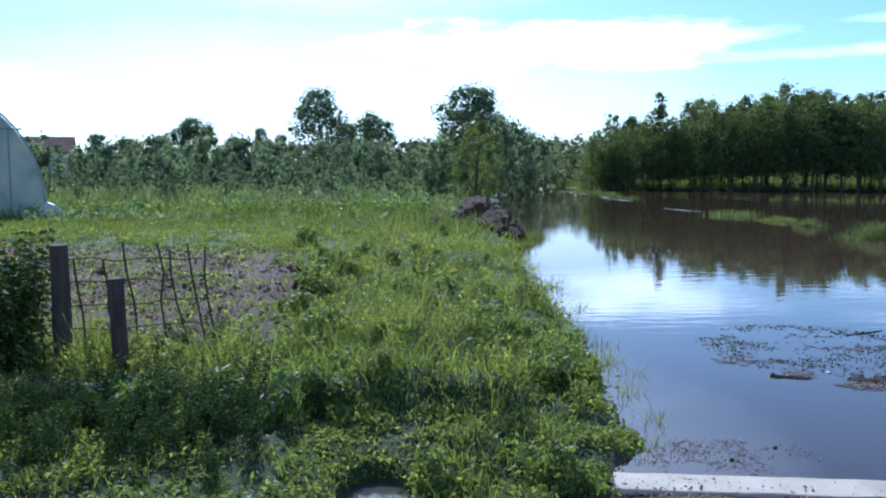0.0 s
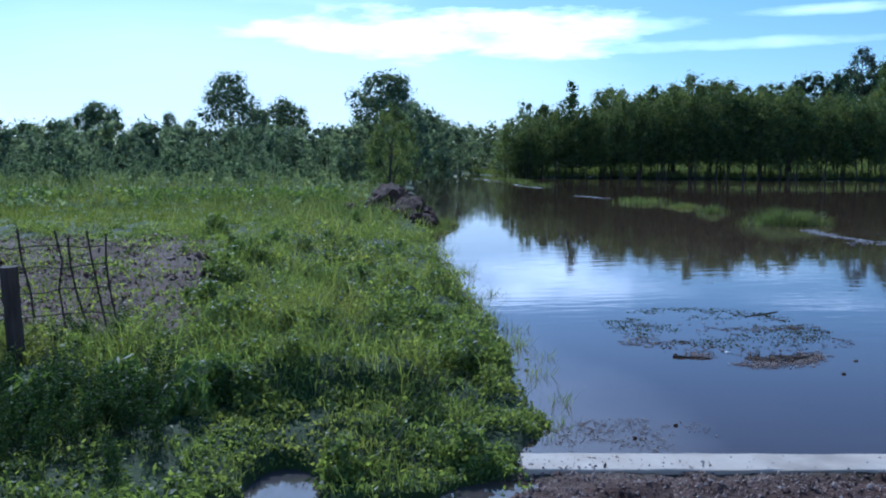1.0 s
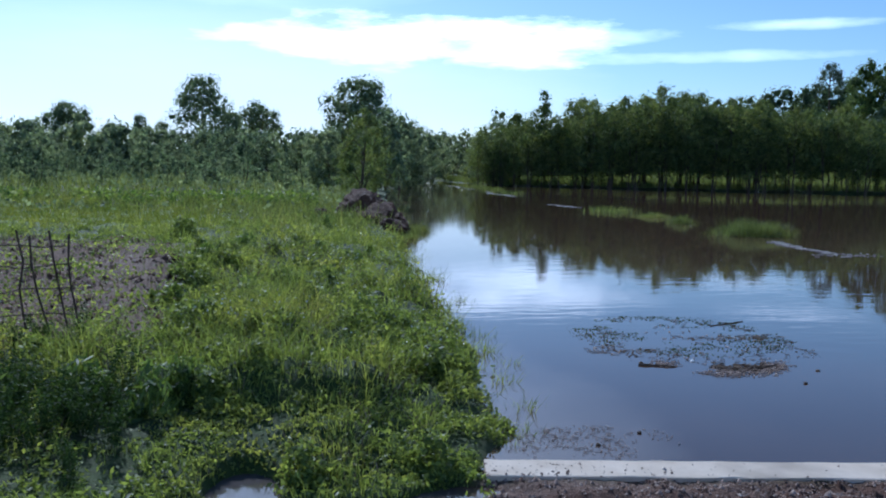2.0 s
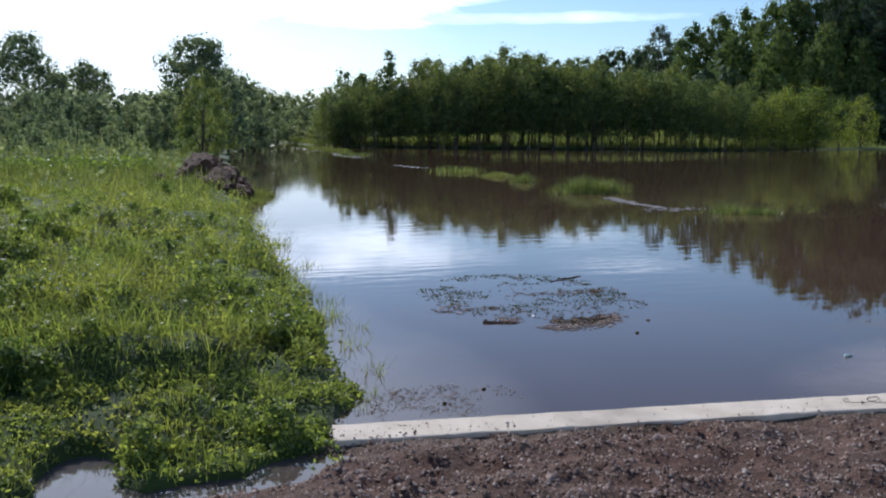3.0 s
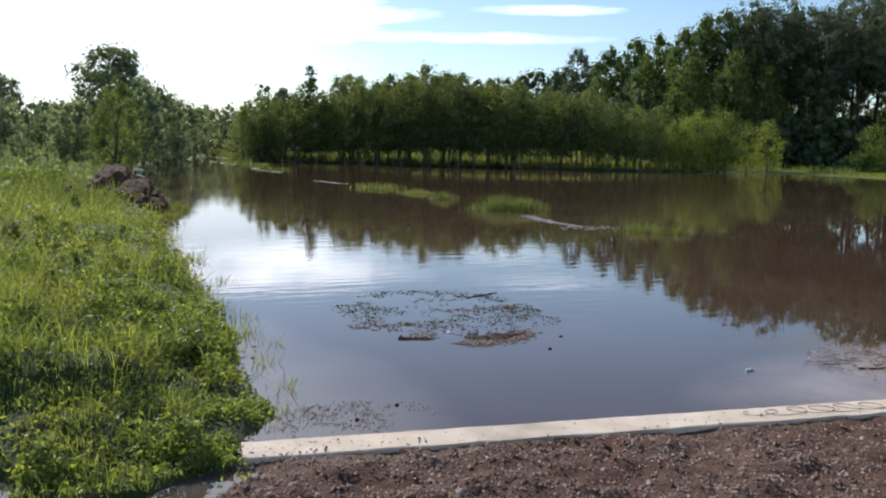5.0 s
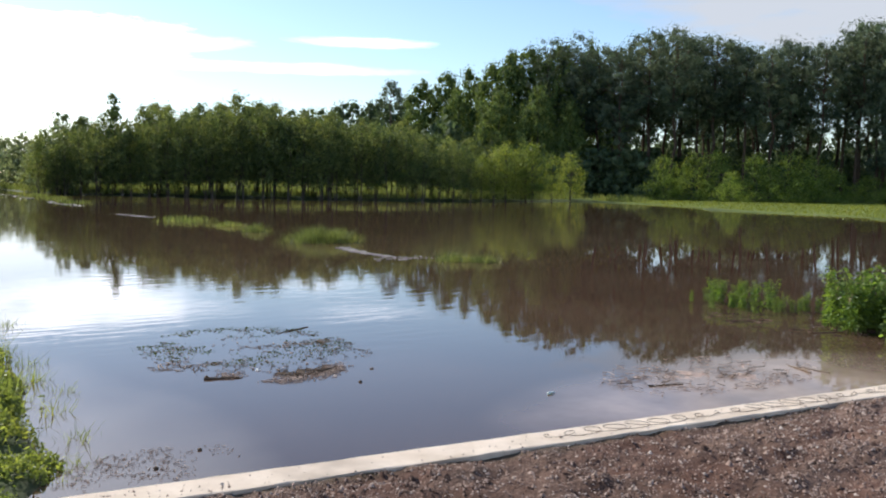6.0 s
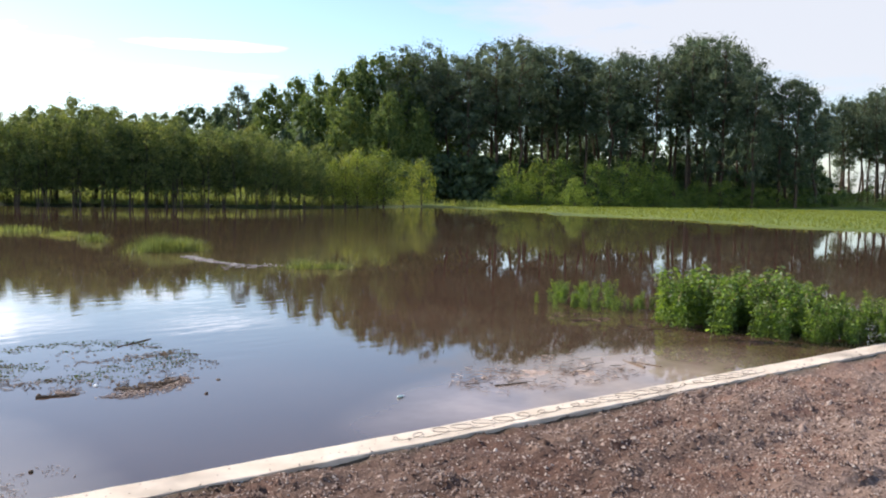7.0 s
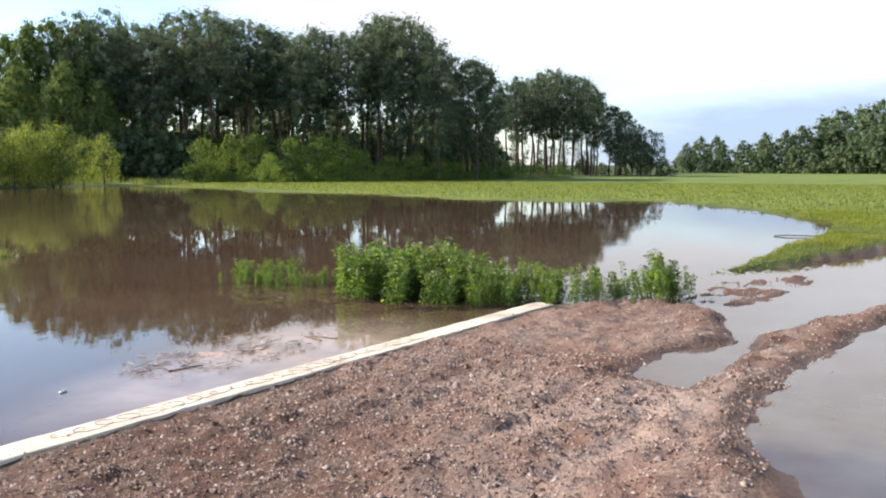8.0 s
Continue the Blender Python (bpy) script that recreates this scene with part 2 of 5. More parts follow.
def ground_mat():
    """Rough grass, mown grass, gravel track, dug soil and wet mud, by zone."""
    mt, nt, b = material("ground")

    def zone(name):
        a = nt.nodes.new("ShaderNodeAttribute")
        a.attribute_name = name
        return a.outputs["Fac"]

    fine, mid, big = noise_tex(nt, 26, 8, 0.65), noise_tex(nt, 3.0, 6, 0.6), noise_tex(nt, 0.22, 5, 0.6)
    grass = mixed(nt, ramp(nt, mid, [(0.3, (0, 0, 0)), (0.7, (1, 1, 1))]), (0.030, 0.045, 0.012), (0.070, 0.105, 0.022))
    grass = mixed(nt, ramp(nt, fine, [(0.45, (0, 0, 0)), (0.75, (0.6, 0.6, 0.6))]), grass, (0.05, 0.042, 0.022))
    lawn = mixed(nt, ramp(nt, big, [(0.35, (0, 0, 0)), (0.65, (1, 1, 1))]), (0.10, 0.145, 0.024), (0.165, 0.205, 0.040))
    lawn = mixed(nt, ramp(nt, mid, [(0.4, (0, 0, 0)), (0.8, (0.8, 0.8, 0.8))]), lawn, (0.12, 0.15, 0.035))
    soil = mixed(nt, ramp(nt, fine, [(0.3, (0, 0, 0)), (0.7, (1, 1, 1))]), (0.055, 0.030, 0.016), (0.165, 0.092, 0.052))
    grav = mixed(nt, ramp(nt, fine, [(0.3, (0, 0, 0)), (0.7, (1, 1, 1))]), (0.100, 0.063, 0.046), (0.355, 0.248, 0.190))
    grav = mixed(nt, ramp(nt, noise_tex(nt, 1.5, 5, 0.6, (0.6, 1.4, 1)), [(0.42, (0, 0, 0)), (0.62, (0.85, 0.85, 0.85))]), grav, (0.17, 0.088, 0.06))
    mud = mixed(nt, ramp(nt, mid, [(0.3, (0, 0, 0)), (0.7, (1, 1, 1))]), (0.060, 0.035, 0.024), (0.140, 0.088, 0.060))
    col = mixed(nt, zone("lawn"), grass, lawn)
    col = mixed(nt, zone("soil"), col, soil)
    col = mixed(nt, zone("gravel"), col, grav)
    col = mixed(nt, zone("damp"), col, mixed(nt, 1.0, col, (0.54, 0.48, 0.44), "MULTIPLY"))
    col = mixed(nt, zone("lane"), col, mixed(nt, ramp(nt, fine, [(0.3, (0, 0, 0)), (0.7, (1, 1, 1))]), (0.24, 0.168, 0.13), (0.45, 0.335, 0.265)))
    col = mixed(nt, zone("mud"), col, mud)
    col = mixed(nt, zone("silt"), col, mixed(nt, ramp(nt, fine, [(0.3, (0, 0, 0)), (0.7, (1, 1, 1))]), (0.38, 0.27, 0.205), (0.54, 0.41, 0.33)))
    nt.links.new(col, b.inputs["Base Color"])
    r = nt.nodes.new("ShaderNodeMapRange")
    nt.links.new(zone("mud"), r.inputs["Value"])
    r.inputs["To Min"].default_value, r.inputs["To Max"].default_value = 0.9, 0.5
    nt.links.new(r.outputs[0], b.inputs["Roughness"])
    b.inputs["Specular IOR Level"].default_value = 0.25
    both = nt.nodes.new("ShaderNodeMath")
    nt.links.new(fine, both.inputs[0])
    nt.links.new(mid, both.inputs[1])
    bumped(nt, b, both.outputs[0], 0.7, 0.03)
    return mt


def water_mat():
    """Silty flood water: brown in itself, a mirror at low angles, faint ripples."""
    mt, nt, b = material("flood_water")
    silt = noise_tex(nt, 0.35, 4, 0.6)
    brown = ramp(nt, silt, [(0.3, (0.070, 0.042, 0.027)), (0.7, (0.100, 0.062, 0.040))])
    geo = nt.nodes.new("ShaderNodeNewGeometry")
    col = brown
    for (px, py), (rx, ry), silt_col in (((5.1, 0.35), (2.6, 1.15), (0.35, 0.26, 0.205)), ((8.5, -4.3), (7.5, 2.3), (0.15, 0.135, 0.12)), ((-0.9, 0.1), (1.1, 0.6), (0.085, 0.08, 0.08))):
        plume = nt.nodes.new("ShaderNodeMapping")
        plume.inputs["Location"].default_value = (-px / rx, -py / ry, 0)
        plume.inputs["Scale"].default_value = (1 / rx, 1 / ry, 0)
        nt.links.new(geo.outputs["Position"], plume.inputs["Vector"])
        ball_tex = nt.nodes.new("ShaderNodeTexGradient")
        ball_tex.gradient_type = "SPHERICAL"
        nt.links.new(plume.outputs[0], ball_tex.inputs[0])
        cloudy = nt.nodes.new("ShaderNodeMath")
        cloudy.operation = "MULTIPLY"
        nt.links.new(ramp(nt, ball_tex.outputs["Fac"], [(0.03, (0, 0, 0)), (0.5, (1, 1, 1))]), cloudy.inputs[0])
        nt.links.new(ramp(nt, noise_tex(nt, 1.4, 4, 0.6), [(0.3, (0.35, 0.35, 0.35)), (0.65, (0.95, 0.95, 0.95))]), cloudy.inputs[1])
        col = mixed(nt, cloudy.outputs[0], col, silt_col)
    nt.links.new(col, b.inputs["Base Color"])
    b.inputs["Roughness"].default_value, b.inputs["IOR"].default_value = 0.02, 1.33
    b.inputs["Specular IOR Level"].default_value = 0.5
    rip = noise_tex(nt, 2.6, 3, 0.5, (0.6, 1.6, 1))
    patch = ramp(nt, noise_tex(nt, 0.16, 3, 0.5, (0.5, 1.0, 1)), [(0.42, (0.08, 0.08, 0.08)), (0.62, (1, 1, 1))])
    mul = nt.nodes.new("ShaderNodeMath")
    mul.operation = "MULTIPLY"
    nt.links.new(rip, mul.inputs[0])
    nt.links.new(patch, mul.inputs[1])
    bumped(nt, b, mul.outputs[0], 0.10, 0.03)
    return mt


GROUND, WATER = ground_mat(), water_mat()
GRASS = leaf_mat("grass_blades", (0.095, 0.135, 0.042), (0.255, 0.300, 0.095), (1.45, 1.4, 0.68), 0.5, 0.5, 0.4)
GRASS_TALL = leaf_mat("tall_grass", (0.085, 0.115, 0.040), (0.19, 0.22, 0.085), (1.5, 1.45, 0.8), 0.45, 0.5, 0.25)
LAWN = leaf_mat("short_grass", (0.115, 0.145, 0.024), (0.205, 0.230, 0.044), (1.5, 1.4, 0.6), 0.4, 0.5, 0.2)
WEED = leaf_mat("weed_leaves", (0.070, 0.105, 0.034), (0.275, 0.325, 0.100), (1.48, 1.4, 0.66), 0.5, 0.55, 0.25)
NETTLE = leaf_mat("nettle_leaves", (0.060, 0.110, 0.026), (0.190, 0.265, 0.062), (1.4, 1.45, 0.6), 0.45, 0.5, 0.35)
WILLOW = leaf_mat("willow_leaves", (0.070, 0.099, 0.052), (0.180, 0.212, 0.087), (1.5, 1.5, 0.75), 0.45, 0.6, 0.12, spray=14.0, closed=False)
SHRUB = leaf_mat("shrub_leaves", (0.100, 0.150, 0.045), (0.215, 0.270, 0.080), (1.5, 1.5, 0.65), 0.46, 0.6, 0.1)
LIME = leaf_mat("lime_leaves", (0.074, 0.112, 0.044), (0.155, 0.200, 0.074), (1.45, 1.45, 0.7), 0.36, 0.7, 0.1, spray=9.0)
BROAD = leaf_mat("broad_leaves", (0.066, 0.096, 0.056), (0.130, 0.168, 0.094), (1.4, 1.4, 0.8), 0.32, 0.7, 0.08, spray=7.0)
PINE = leaf_mat("pine_needles", (0.064, 0.088, 0.066), (0.138, 0.170, 0.118), (1.3, 1.3, 0.9), 0.32, 0.7, 0.1, spray=9.0, closed=False)
WILLOW_PALE = leaf_mat("pale_willow_leaves", (0.096, 0.134, 0.041), (0.235, 0.268, 0.076), (1.5, 1.5, 0.6), 0.45, 0.5, 0.2)
CLUMP = leaf_mat("clump_leaves", (0.060, 0.105, 0.030), (0.170, 0.230, 0.065), (1.5, 1.45, 0.65), 0.45, 0.6, 0.5)
# Dark leaf green; on the fence weeds it also stands in for deep shade.
DARK_AND_SHADED_WEED = leaf_mat("dark_and_shaded_leaves", (0.022, 0.044, 0.014), (0.070, 0.108, 0.034), (1.4, 1.4, 0.7), 0.28, 0.7, 0.06)
# Leaf tones raised and greyed: distance haze put into the colour.
HAZED_FIELD_LEAF = leaf_mat("hazed_field_leaves", (0.135, 0.172, 0.112), (0.255, 0.295, 0.182), (1.4, 1.4, 0.95), 0.46, 0.7, 0.15, spray=9.0)
BARK = plain_mat("bark", (0.055, 0.045, 0.035), (0.14, 0.115, 0.085), 6, 0.9, 0.6, 0.02, (1, 1, 0.25))
PINE_BARK = plain_mat("pine_bark", (0.06, 0.042, 0.032), (0.15, 0.10, 0.07), 5, 0.9, 0.6, 0.03, (1, 1, 0.3))
CONCRETE = plain_mat("concrete", (0.57, 0.465, 0.35), (0.76, 0.645, 0.515), 5, 0.85, 0.25, 0.006, None, 0, (0.34, 0.28, 0.22))
POST_WOOD = plain_mat("weathered_wood", (0.06, 0.042, 0.034), (0.15, 0.11, 0.09), 14, 0.9, 0.5, 0.008, (1, 1, 0.15))
RUST = plain_mat("rusty_wire", (0.05, 0.035, 0.028), (0.13, 0.08, 0.055), 40, 0.7, 0.3, 0.001, None, 0.4)
DRIFT = island_mat("driftwood", [(0.0, (0.035, 0.024, 0.017)), (0.5, (0.11, 0.075, 0.05)), (1.0, (0.22, 0.16, 0.11))], 0.8)
STRAW = island_mat("wet_straw", [(0.0, (0.07, 0.045, 0.028)), (0.5, (0.19, 0.125, 0.08)), (0.9, (0.32, 0.23, 0.16)), (1.0, (0.5, 0.42, 0.33))], 0.7)
STONE = island_mat("gravel_stones", [(0.0, (0.075, 0.047, 0.036)), (0.4, (0.24, 0.165, 0.128)), (0.8, (0.39, 0.29, 0.235)), (0.97, (0.44, 0.36, 0.30)), (1.0, (0.52, 0.45, 0.39))], 0.95)
EARTH = plain_mat("bare_earth", (0.042, 0.023, 0.015), (0.135, 0.076, 0.050), 3, 0.95, 0.8, 0.05)
FOAM = plain_mat("foam_scum", (0.10, 0.09, 0.08), (0.25, 0.235, 0.22), 9, 0.7, 0.4, 0.01)


# ---- mesh helpers ----
def part(name, data, mat, parent=None, label=""):
    """Links a mesh (or bmesh) as one object under its thing."""
    if isinstance(data, bmesh.types.BMesh):
        me = bpy.data.meshes.new(name)
        data.to_mesh(me)
        data.free()
        data = me
    if mat and not data.materials:
        data.materials.append(mat)
    ob = new(name, data)
    ob.parent = parent
    if label:
        ob["label"] = label
    return ob


def thing(name, label, category, group="", at=(0, 0, 0), turn=0.0):
    ob = new(name)
    ob.matrix_basis = pose(*at, 0, 0, turn)
    return tagged(ob, label, category, group)


def quad_mesh(name, V, Q):
    """A mesh of quads from arrays: V (n, 3), Q (m, 4)."""
    V, Q = np.asarray(V, np.float32), np.asarray(Q, np.int32)
    me = bpy.data.meshes.new(name)
    me.vertices.add(len(V))
    me.vertices.foreach_set("co", V.ravel())
    me.loops.add(Q.size)
    me.loops.foreach_set("vertex_index", Q.ravel())
    me.polygons.add(len(Q))
    me.polygons.foreach_set("loop_start", np.arange(0, Q.size, 4, dtype=np.int32))
    me.update(calc_edges=True)
    return me


def tri_mesh(name, V, T, smooth=False):
    V, T = np.asarray(V, np.float32), np.asarray(T, np.int32)
    me = bpy.data.meshes.new(name)
    me.vertices.add(len(V))
    me.vertices.foreach_set("co", V.ravel())
    me.loops.add(T.size)
    me.loops.foreach_set("vertex_index", T.ravel())
    me.polygons.add(len(T))
    me.polygons.foreach_set("loop_start", np.arange(0, T.size, 3, dtype=np.int32))
    me.update(calc_edges=True)
    return me


def unit(a):
    return a / np.maximum(np.linalg.norm(a, axis=1, keepdims=True), 1e-6)


def leaf_mesh(name, C, size, rng, ratio=0.5, axis=None, spread=1.0, limbs=(), facing=None, hearts=None):
    """Small pointed leaves at the centres C; axis: the way that they mostly point; limbs: tubes that carry them, in the second material; facing: the ways that their faces turn."""
    n = len(C)
    d = rng.normal(size=(n, 3)) * spread
    if axis is not None:
        d = d + axis
    d = unit(d)
    side = unit(np.cross(d, rng.normal(size=(n, 3))))
    if facing is not None:
        f = unit(facing + rng.normal(size=(n, 3)) * 0.95)
        d = unit(d - f * np.sum(d * f, 1, keepdims=True))
        side = np.cross(f, d)
    ln = (size * rng.uniform(0.6, 1.4, n))[:, None]
    wd = ln * ratio
    V = np.empty((n, 4, 3))
    V[:, 0], V[:, 1], V[:, 2], V[:, 3] = C - d * ln / 2, C + side * wd / 2, C + d * ln / 2, C - side * wd / 2
    V, Q = V.reshape(-1, 3), np.arange(4 * n).reshape(-1, 4)
    if hearts is not None:
        Q = np.concatenate([Q, hearts[1] + len(V)])
        V = np.concatenate([V, hearts[0]])
        n = len(Q)
    if limbs:
        LV, LQ = tube_arrays(limbs, 5)
        V, Q = np.concatenate([V, np.array([tuple(v) for v in LV])]), np.concatenate([Q, np.array(LQ) + len(V)])
    me = quad_mesh(name, V, Q)
    inner = 0 if hearts is None else len(hearts[1])
    me.polygons.foreach_set("material_index", np.repeat([0, 2, 1], [n - inner, inner, len(Q) - n]).astype(np.int32))
    return me


def blade_mesh(name, P, height, width, rng, lean=0.35, two=True):
    """Grass blades that bend over, rooted at the points P."""
    n = len(P)
    height = np.broadcast_to(height, n)[:, None] * rng.uniform(0.6, 1.25, (n, 1))
    width = np.broadcast_to(width, n)[:, None] * rng.uniform(0.7, 1.3, (n, 1))
    a = rng.uniform(0, 2 * math.pi, n)
    out = np.stack([np.cos(a), np.sin(a), np.zeros(n)], 1) * rng.uniform(0.1, 1.0, (n, 1)) * lean
    b = rng.uniform(0, math.pi, n)
    s = np.stack([np.cos(b), np.sin(b), np.zeros(n)], 1) * width / 2
    up = np.array([0, 0, 1.0])
    mid = P + height * (0.6 * up + 0.35 * out)
    tip = P + height * (0.92 * up + 1.1 * out)
    if two:
        V = np.stack([P - s, P + s, mid - s * 0.8, mid + s * 0.8, tip - s * 0.12, tip + s * 0.12], 1)
        k = np.arange(n)[:, None] * 6
        Q = np.concatenate([k + np.array([0, 1, 3, 2]), k + np.array([2, 3, 5, 4])], 0)
    else:
        V = np.stack([P - s, P + s, tip + s * 0.15, tip - s * 0.15], 1)
        Q = np.arange(4 * n).reshape(-1, 4)
    return quad_mesh(name, V.reshape(-1, 3), Q)


def tube_arrays(paths, sides=6):
    """Tapered tubes along (points, radii) paths, as arrays of vertices and quads."""
    V, Q = [], []
    for pts, radii in paths:
        base = len(V)
        pts = [Vector(p) for p in pts]
        for i, (p, r) in enumerate(zip(pts, radii)):
            d = (pts[min(i + 1, len(pts) - 1)] - pts[max(i - 1, 0)]).normalized()
            u = d.cross(Vector((0.31, 0.95, 0.1))).normalized()
            w = d.cross(u)
            for k in range(sides):
                t = 2 * math.pi * k / sides
                V.append(p + r * (math.cos(t) * u + math.sin(t) * w))
        for i in range(len(pts) - 1):
            for k in range(sides):
                k2 = (k + 1) % sides
                Q.append((base + i * sides + k, base + i * sides + k2, base + (i + 1) * sides + k2, base + (i + 1) * sides + k))
    return V, Q


def tubes(name, paths, sides=6):
    V, Q = tube_arrays(paths, sides)
    return quad_mesh(name, [tuple(v) for v in V], Q)


def lattice(x, y, scale, seed=0):
    """Smooth value noise in 0..1 on the plane."""
    x, y = np.asarray(x, float) * scale + 37.7, np.asarray(y, float) * scale + 91.3
    xi, yi = np.floor(x), np.floor(y)
    fx, fy = x - xi, y - yi
    fx, fy = fx * fx * (3 - 2 * fx), fy * fy * (3 - 2 * fy)

    def h(i, j):
        v = np.sin(i * 127.1 + j * 311.7 + seed * 74.7) * 43758.5453
        return v - np.floor(v)

    return (h(xi, yi) * (1 - fx) + h(xi + 1, yi) * fx) * (1 - fy) + (h(xi, yi + 1) * (1 - fx) + h(xi + 1, yi + 1) * fx) * fy


def fbm(x, y, scale, seed=0):
    return 0.5 * lattice(x, y, scale, seed) + 0.3 * lattice(x, y, scale * 2.1, seed + 1) + 0.2 * lattice(x, y, scale * 4.3, seed + 2)


def outline(x, y, poly):
    """Distance to a closed outline, positive inside."""
    x, y = np.asarray(x, float), np.asarray(y, float)
    best, inside = np.full(x.shape, 1e9), np.zeros(x.shape, bool)
    for (ax, ay), (bx, by) in zip(poly, poly[1:] + poly[:1]):
        ex, ey = bx - ax, by - ay
        t = np.clip(((x - ax) * ex + (y - ay) * ey) / (ex * ex + ey * ey), 0, 1)
        best = np.minimum(best, np.hypot(x - ax - t * ex, y - ay - t * ey))
        hit = (ay > y) != (by > y)
        inside ^= hit & (x < ex * (y - ay) / (ey if ey else 1e-9) + ax)
    return np.where(inside, best, -best)


def smooth(v, a, b):
    t = np.clip((v - a) / (b - a), 0, 1)
    return t * t * (3 - 2 * t)


# ---- the lie of the land ----
KERB_A, KERB_B, KERB_W, KERB_TOP = Vector((0.0, 0.225, 0)), Vector((8.72, -0.73, 0)), 0.235, 0.04
POND = [(0.0, 0.3), (0.26, 1.0), (0.24, 2.0), (0.28, 3.0), (0.30, 6.4), (0.26, 10.0), (0.40, 14.0), (0.75, 18.0), (1.0, 26.0), (1.3, 40.0),
        (3.0, 60.0), (5.5, 82.0), (6.8, 97.0), (9.5, 100.0), (10.2, 78.0), (11.4, 68.5), (16.5, 66.0), (21.5, 60.0), (28.0, 54.5), (35.0, 50.8),
        (44.0, 49.5), (51.0, 53.0), (45.3, 38.5), (41.7, 30.0), (40.3, 22.0), (36.0, 14.3), (35.8, 9.0), (38.5, 5.6), (33.0, 1.4),
        (26.0, -2.4), (20.6, -2.5), (17.2, -2.05), (15.0, -1.95), (13.6, -1.85), (12.2, -1.5), (10.8, -1.65), (10.0, -1.75), (8.8, -0.55)]
TRACK = [(0.0, 0.24), (8.75, -0.72), (10.0, -1.8), (12.0, -1.95), (14.4, -2.75), (18.3, -3.9), (45.0, -11.0), (45.0, -19.0), (12.0, -10.0), (-8.0, -9.0), (-9.0, -3.6), (-2.8, -1.3), (-1.5, -0.40), (-0.9, -0.14), (-0.33, -0.14), (-0.12, 0.02)]
GARDEN = [(-1.75, 2.5), (-2.0, 5.0), (-2.5, 8.0), (-3.6, 11.6), (-9.0, 12.2), (-9.0, 3.6), (-3.4, 2.7)]
MOWN = [(-3.2, 14.2), (-2.5, 17.0), (-4.5, 22.0), (-18.0, 23.0), (-14.0, 14.6)]
MEADOW = [(51.0, 53.0), (45.3, 38.5), (41.7, 30.0), (40.3, 22.0), (36.0, 14.3), (35.8, 9.0), (38.5, 5.6), (33.0, 1.4), (26.0, -2.1), (19.0, -4.2), (60.0, -15.0), (230.0, -30.0), (230.0, 25.0), (101.0, 30.0), (80.0, 47.0), (60.0, 60.0)]
PUDDLES = [(-1.14, 0.14, 0.16, 0.3, 0), (-1.12, -0.14, 0.24, 0.18, 0), (-0.6, -0.13, 0.5, 0.09, 4), (-0.2, 0.03, 0.24, 0.11, 20)]
RUT_POOL = [(5.75, -2.5), (5.95, -2.36), (6.4, -2.36), (7.0, -2.51), (7.45, -2.84), (8.1, -2.78), (8.7, -2.6), (9.3, -2.5), (9.7, -2.0), (10.5, -1.75), (12.3, -1.7), (14.4, -2.75), (17.1, -3.9), (30.0, -8.2),
            (30.0, -10.5), (17.0, -6.2), (12.0, -4.5), (10.1, -3.82), (9.4, -3.45), (8.6, -3.24), (8.1, -3.06), (7.3, -3.04), (6.3, -2.98), (5.75, -2.85)]
SIDE_POOL = [(9.4, -4.1), (8.3, -3.78), (6.8, -3.45), (5.8, -3.3), (4.9, -3.36), (4.3, -3.55), (3.85, -3.85), (3.7, -4.4), (5.0, -5.6), (9.0, -6.4), (14.0, -7.2), (14.0, -5.9)]


def dyke(x, y):
    """The drowned bank between ditch and field: a ridge that just breaks the surface."""
    line = 8.75 + 0.35 * np.sin(y * 0.13) + 0.6 * smooth(y, 40, 62)
    ridge = np.exp(-((x - line) / 0.75) ** 2) * smooth(y, 3.0, 4.5) * (1 - smooth(y, 66, 72))
    return ridge


def mud_bars(x, y):
    """Low bars of churned mud that stand out of the flooded rut."""
    broken = smooth(fbm(x * 0.8, y * 1.2, 2.3, 26), 0.38, 0.52)
    return broken * smooth(x, 9.2, 9.9) * (1 - smooth(x, 12.6, 14.0)) * smooth(y + 0.18 * (x - 10.0), -2.95, -2.6)


def puddle_depth(x, y):
    d = np.zeros_like(x)
    for px, py, rx, ry, turn in PUDDLES:
        c, s = math.cos(radians(turn)), math.sin(radians(turn))
        u, v = ((x - px) * c + (y - py) * s) / rx, (-(x - px) * s + (y - py) * c) / ry
        wob = 0.35 * (fbm(x, y, 1.3, 9) - 0.5)
        d = np.maximum(d, smooth(1.3 - np.hypot(u, v) + wob, 0.0, 0.7))
    ragged = (fbm(x, y, 2.2, 9) - 0.5) * 0.22
    bars = mud_bars(x, y)
    d = np.maximum(d, smooth(outline(x, y, RUT_POOL) + ragged, -0.2, 0.1) * (1 - 0.7 * bars))
    return np.maximum(d, smooth(outline(x, y, SIDE_POOL) + ragged, -0.2, 0.16))


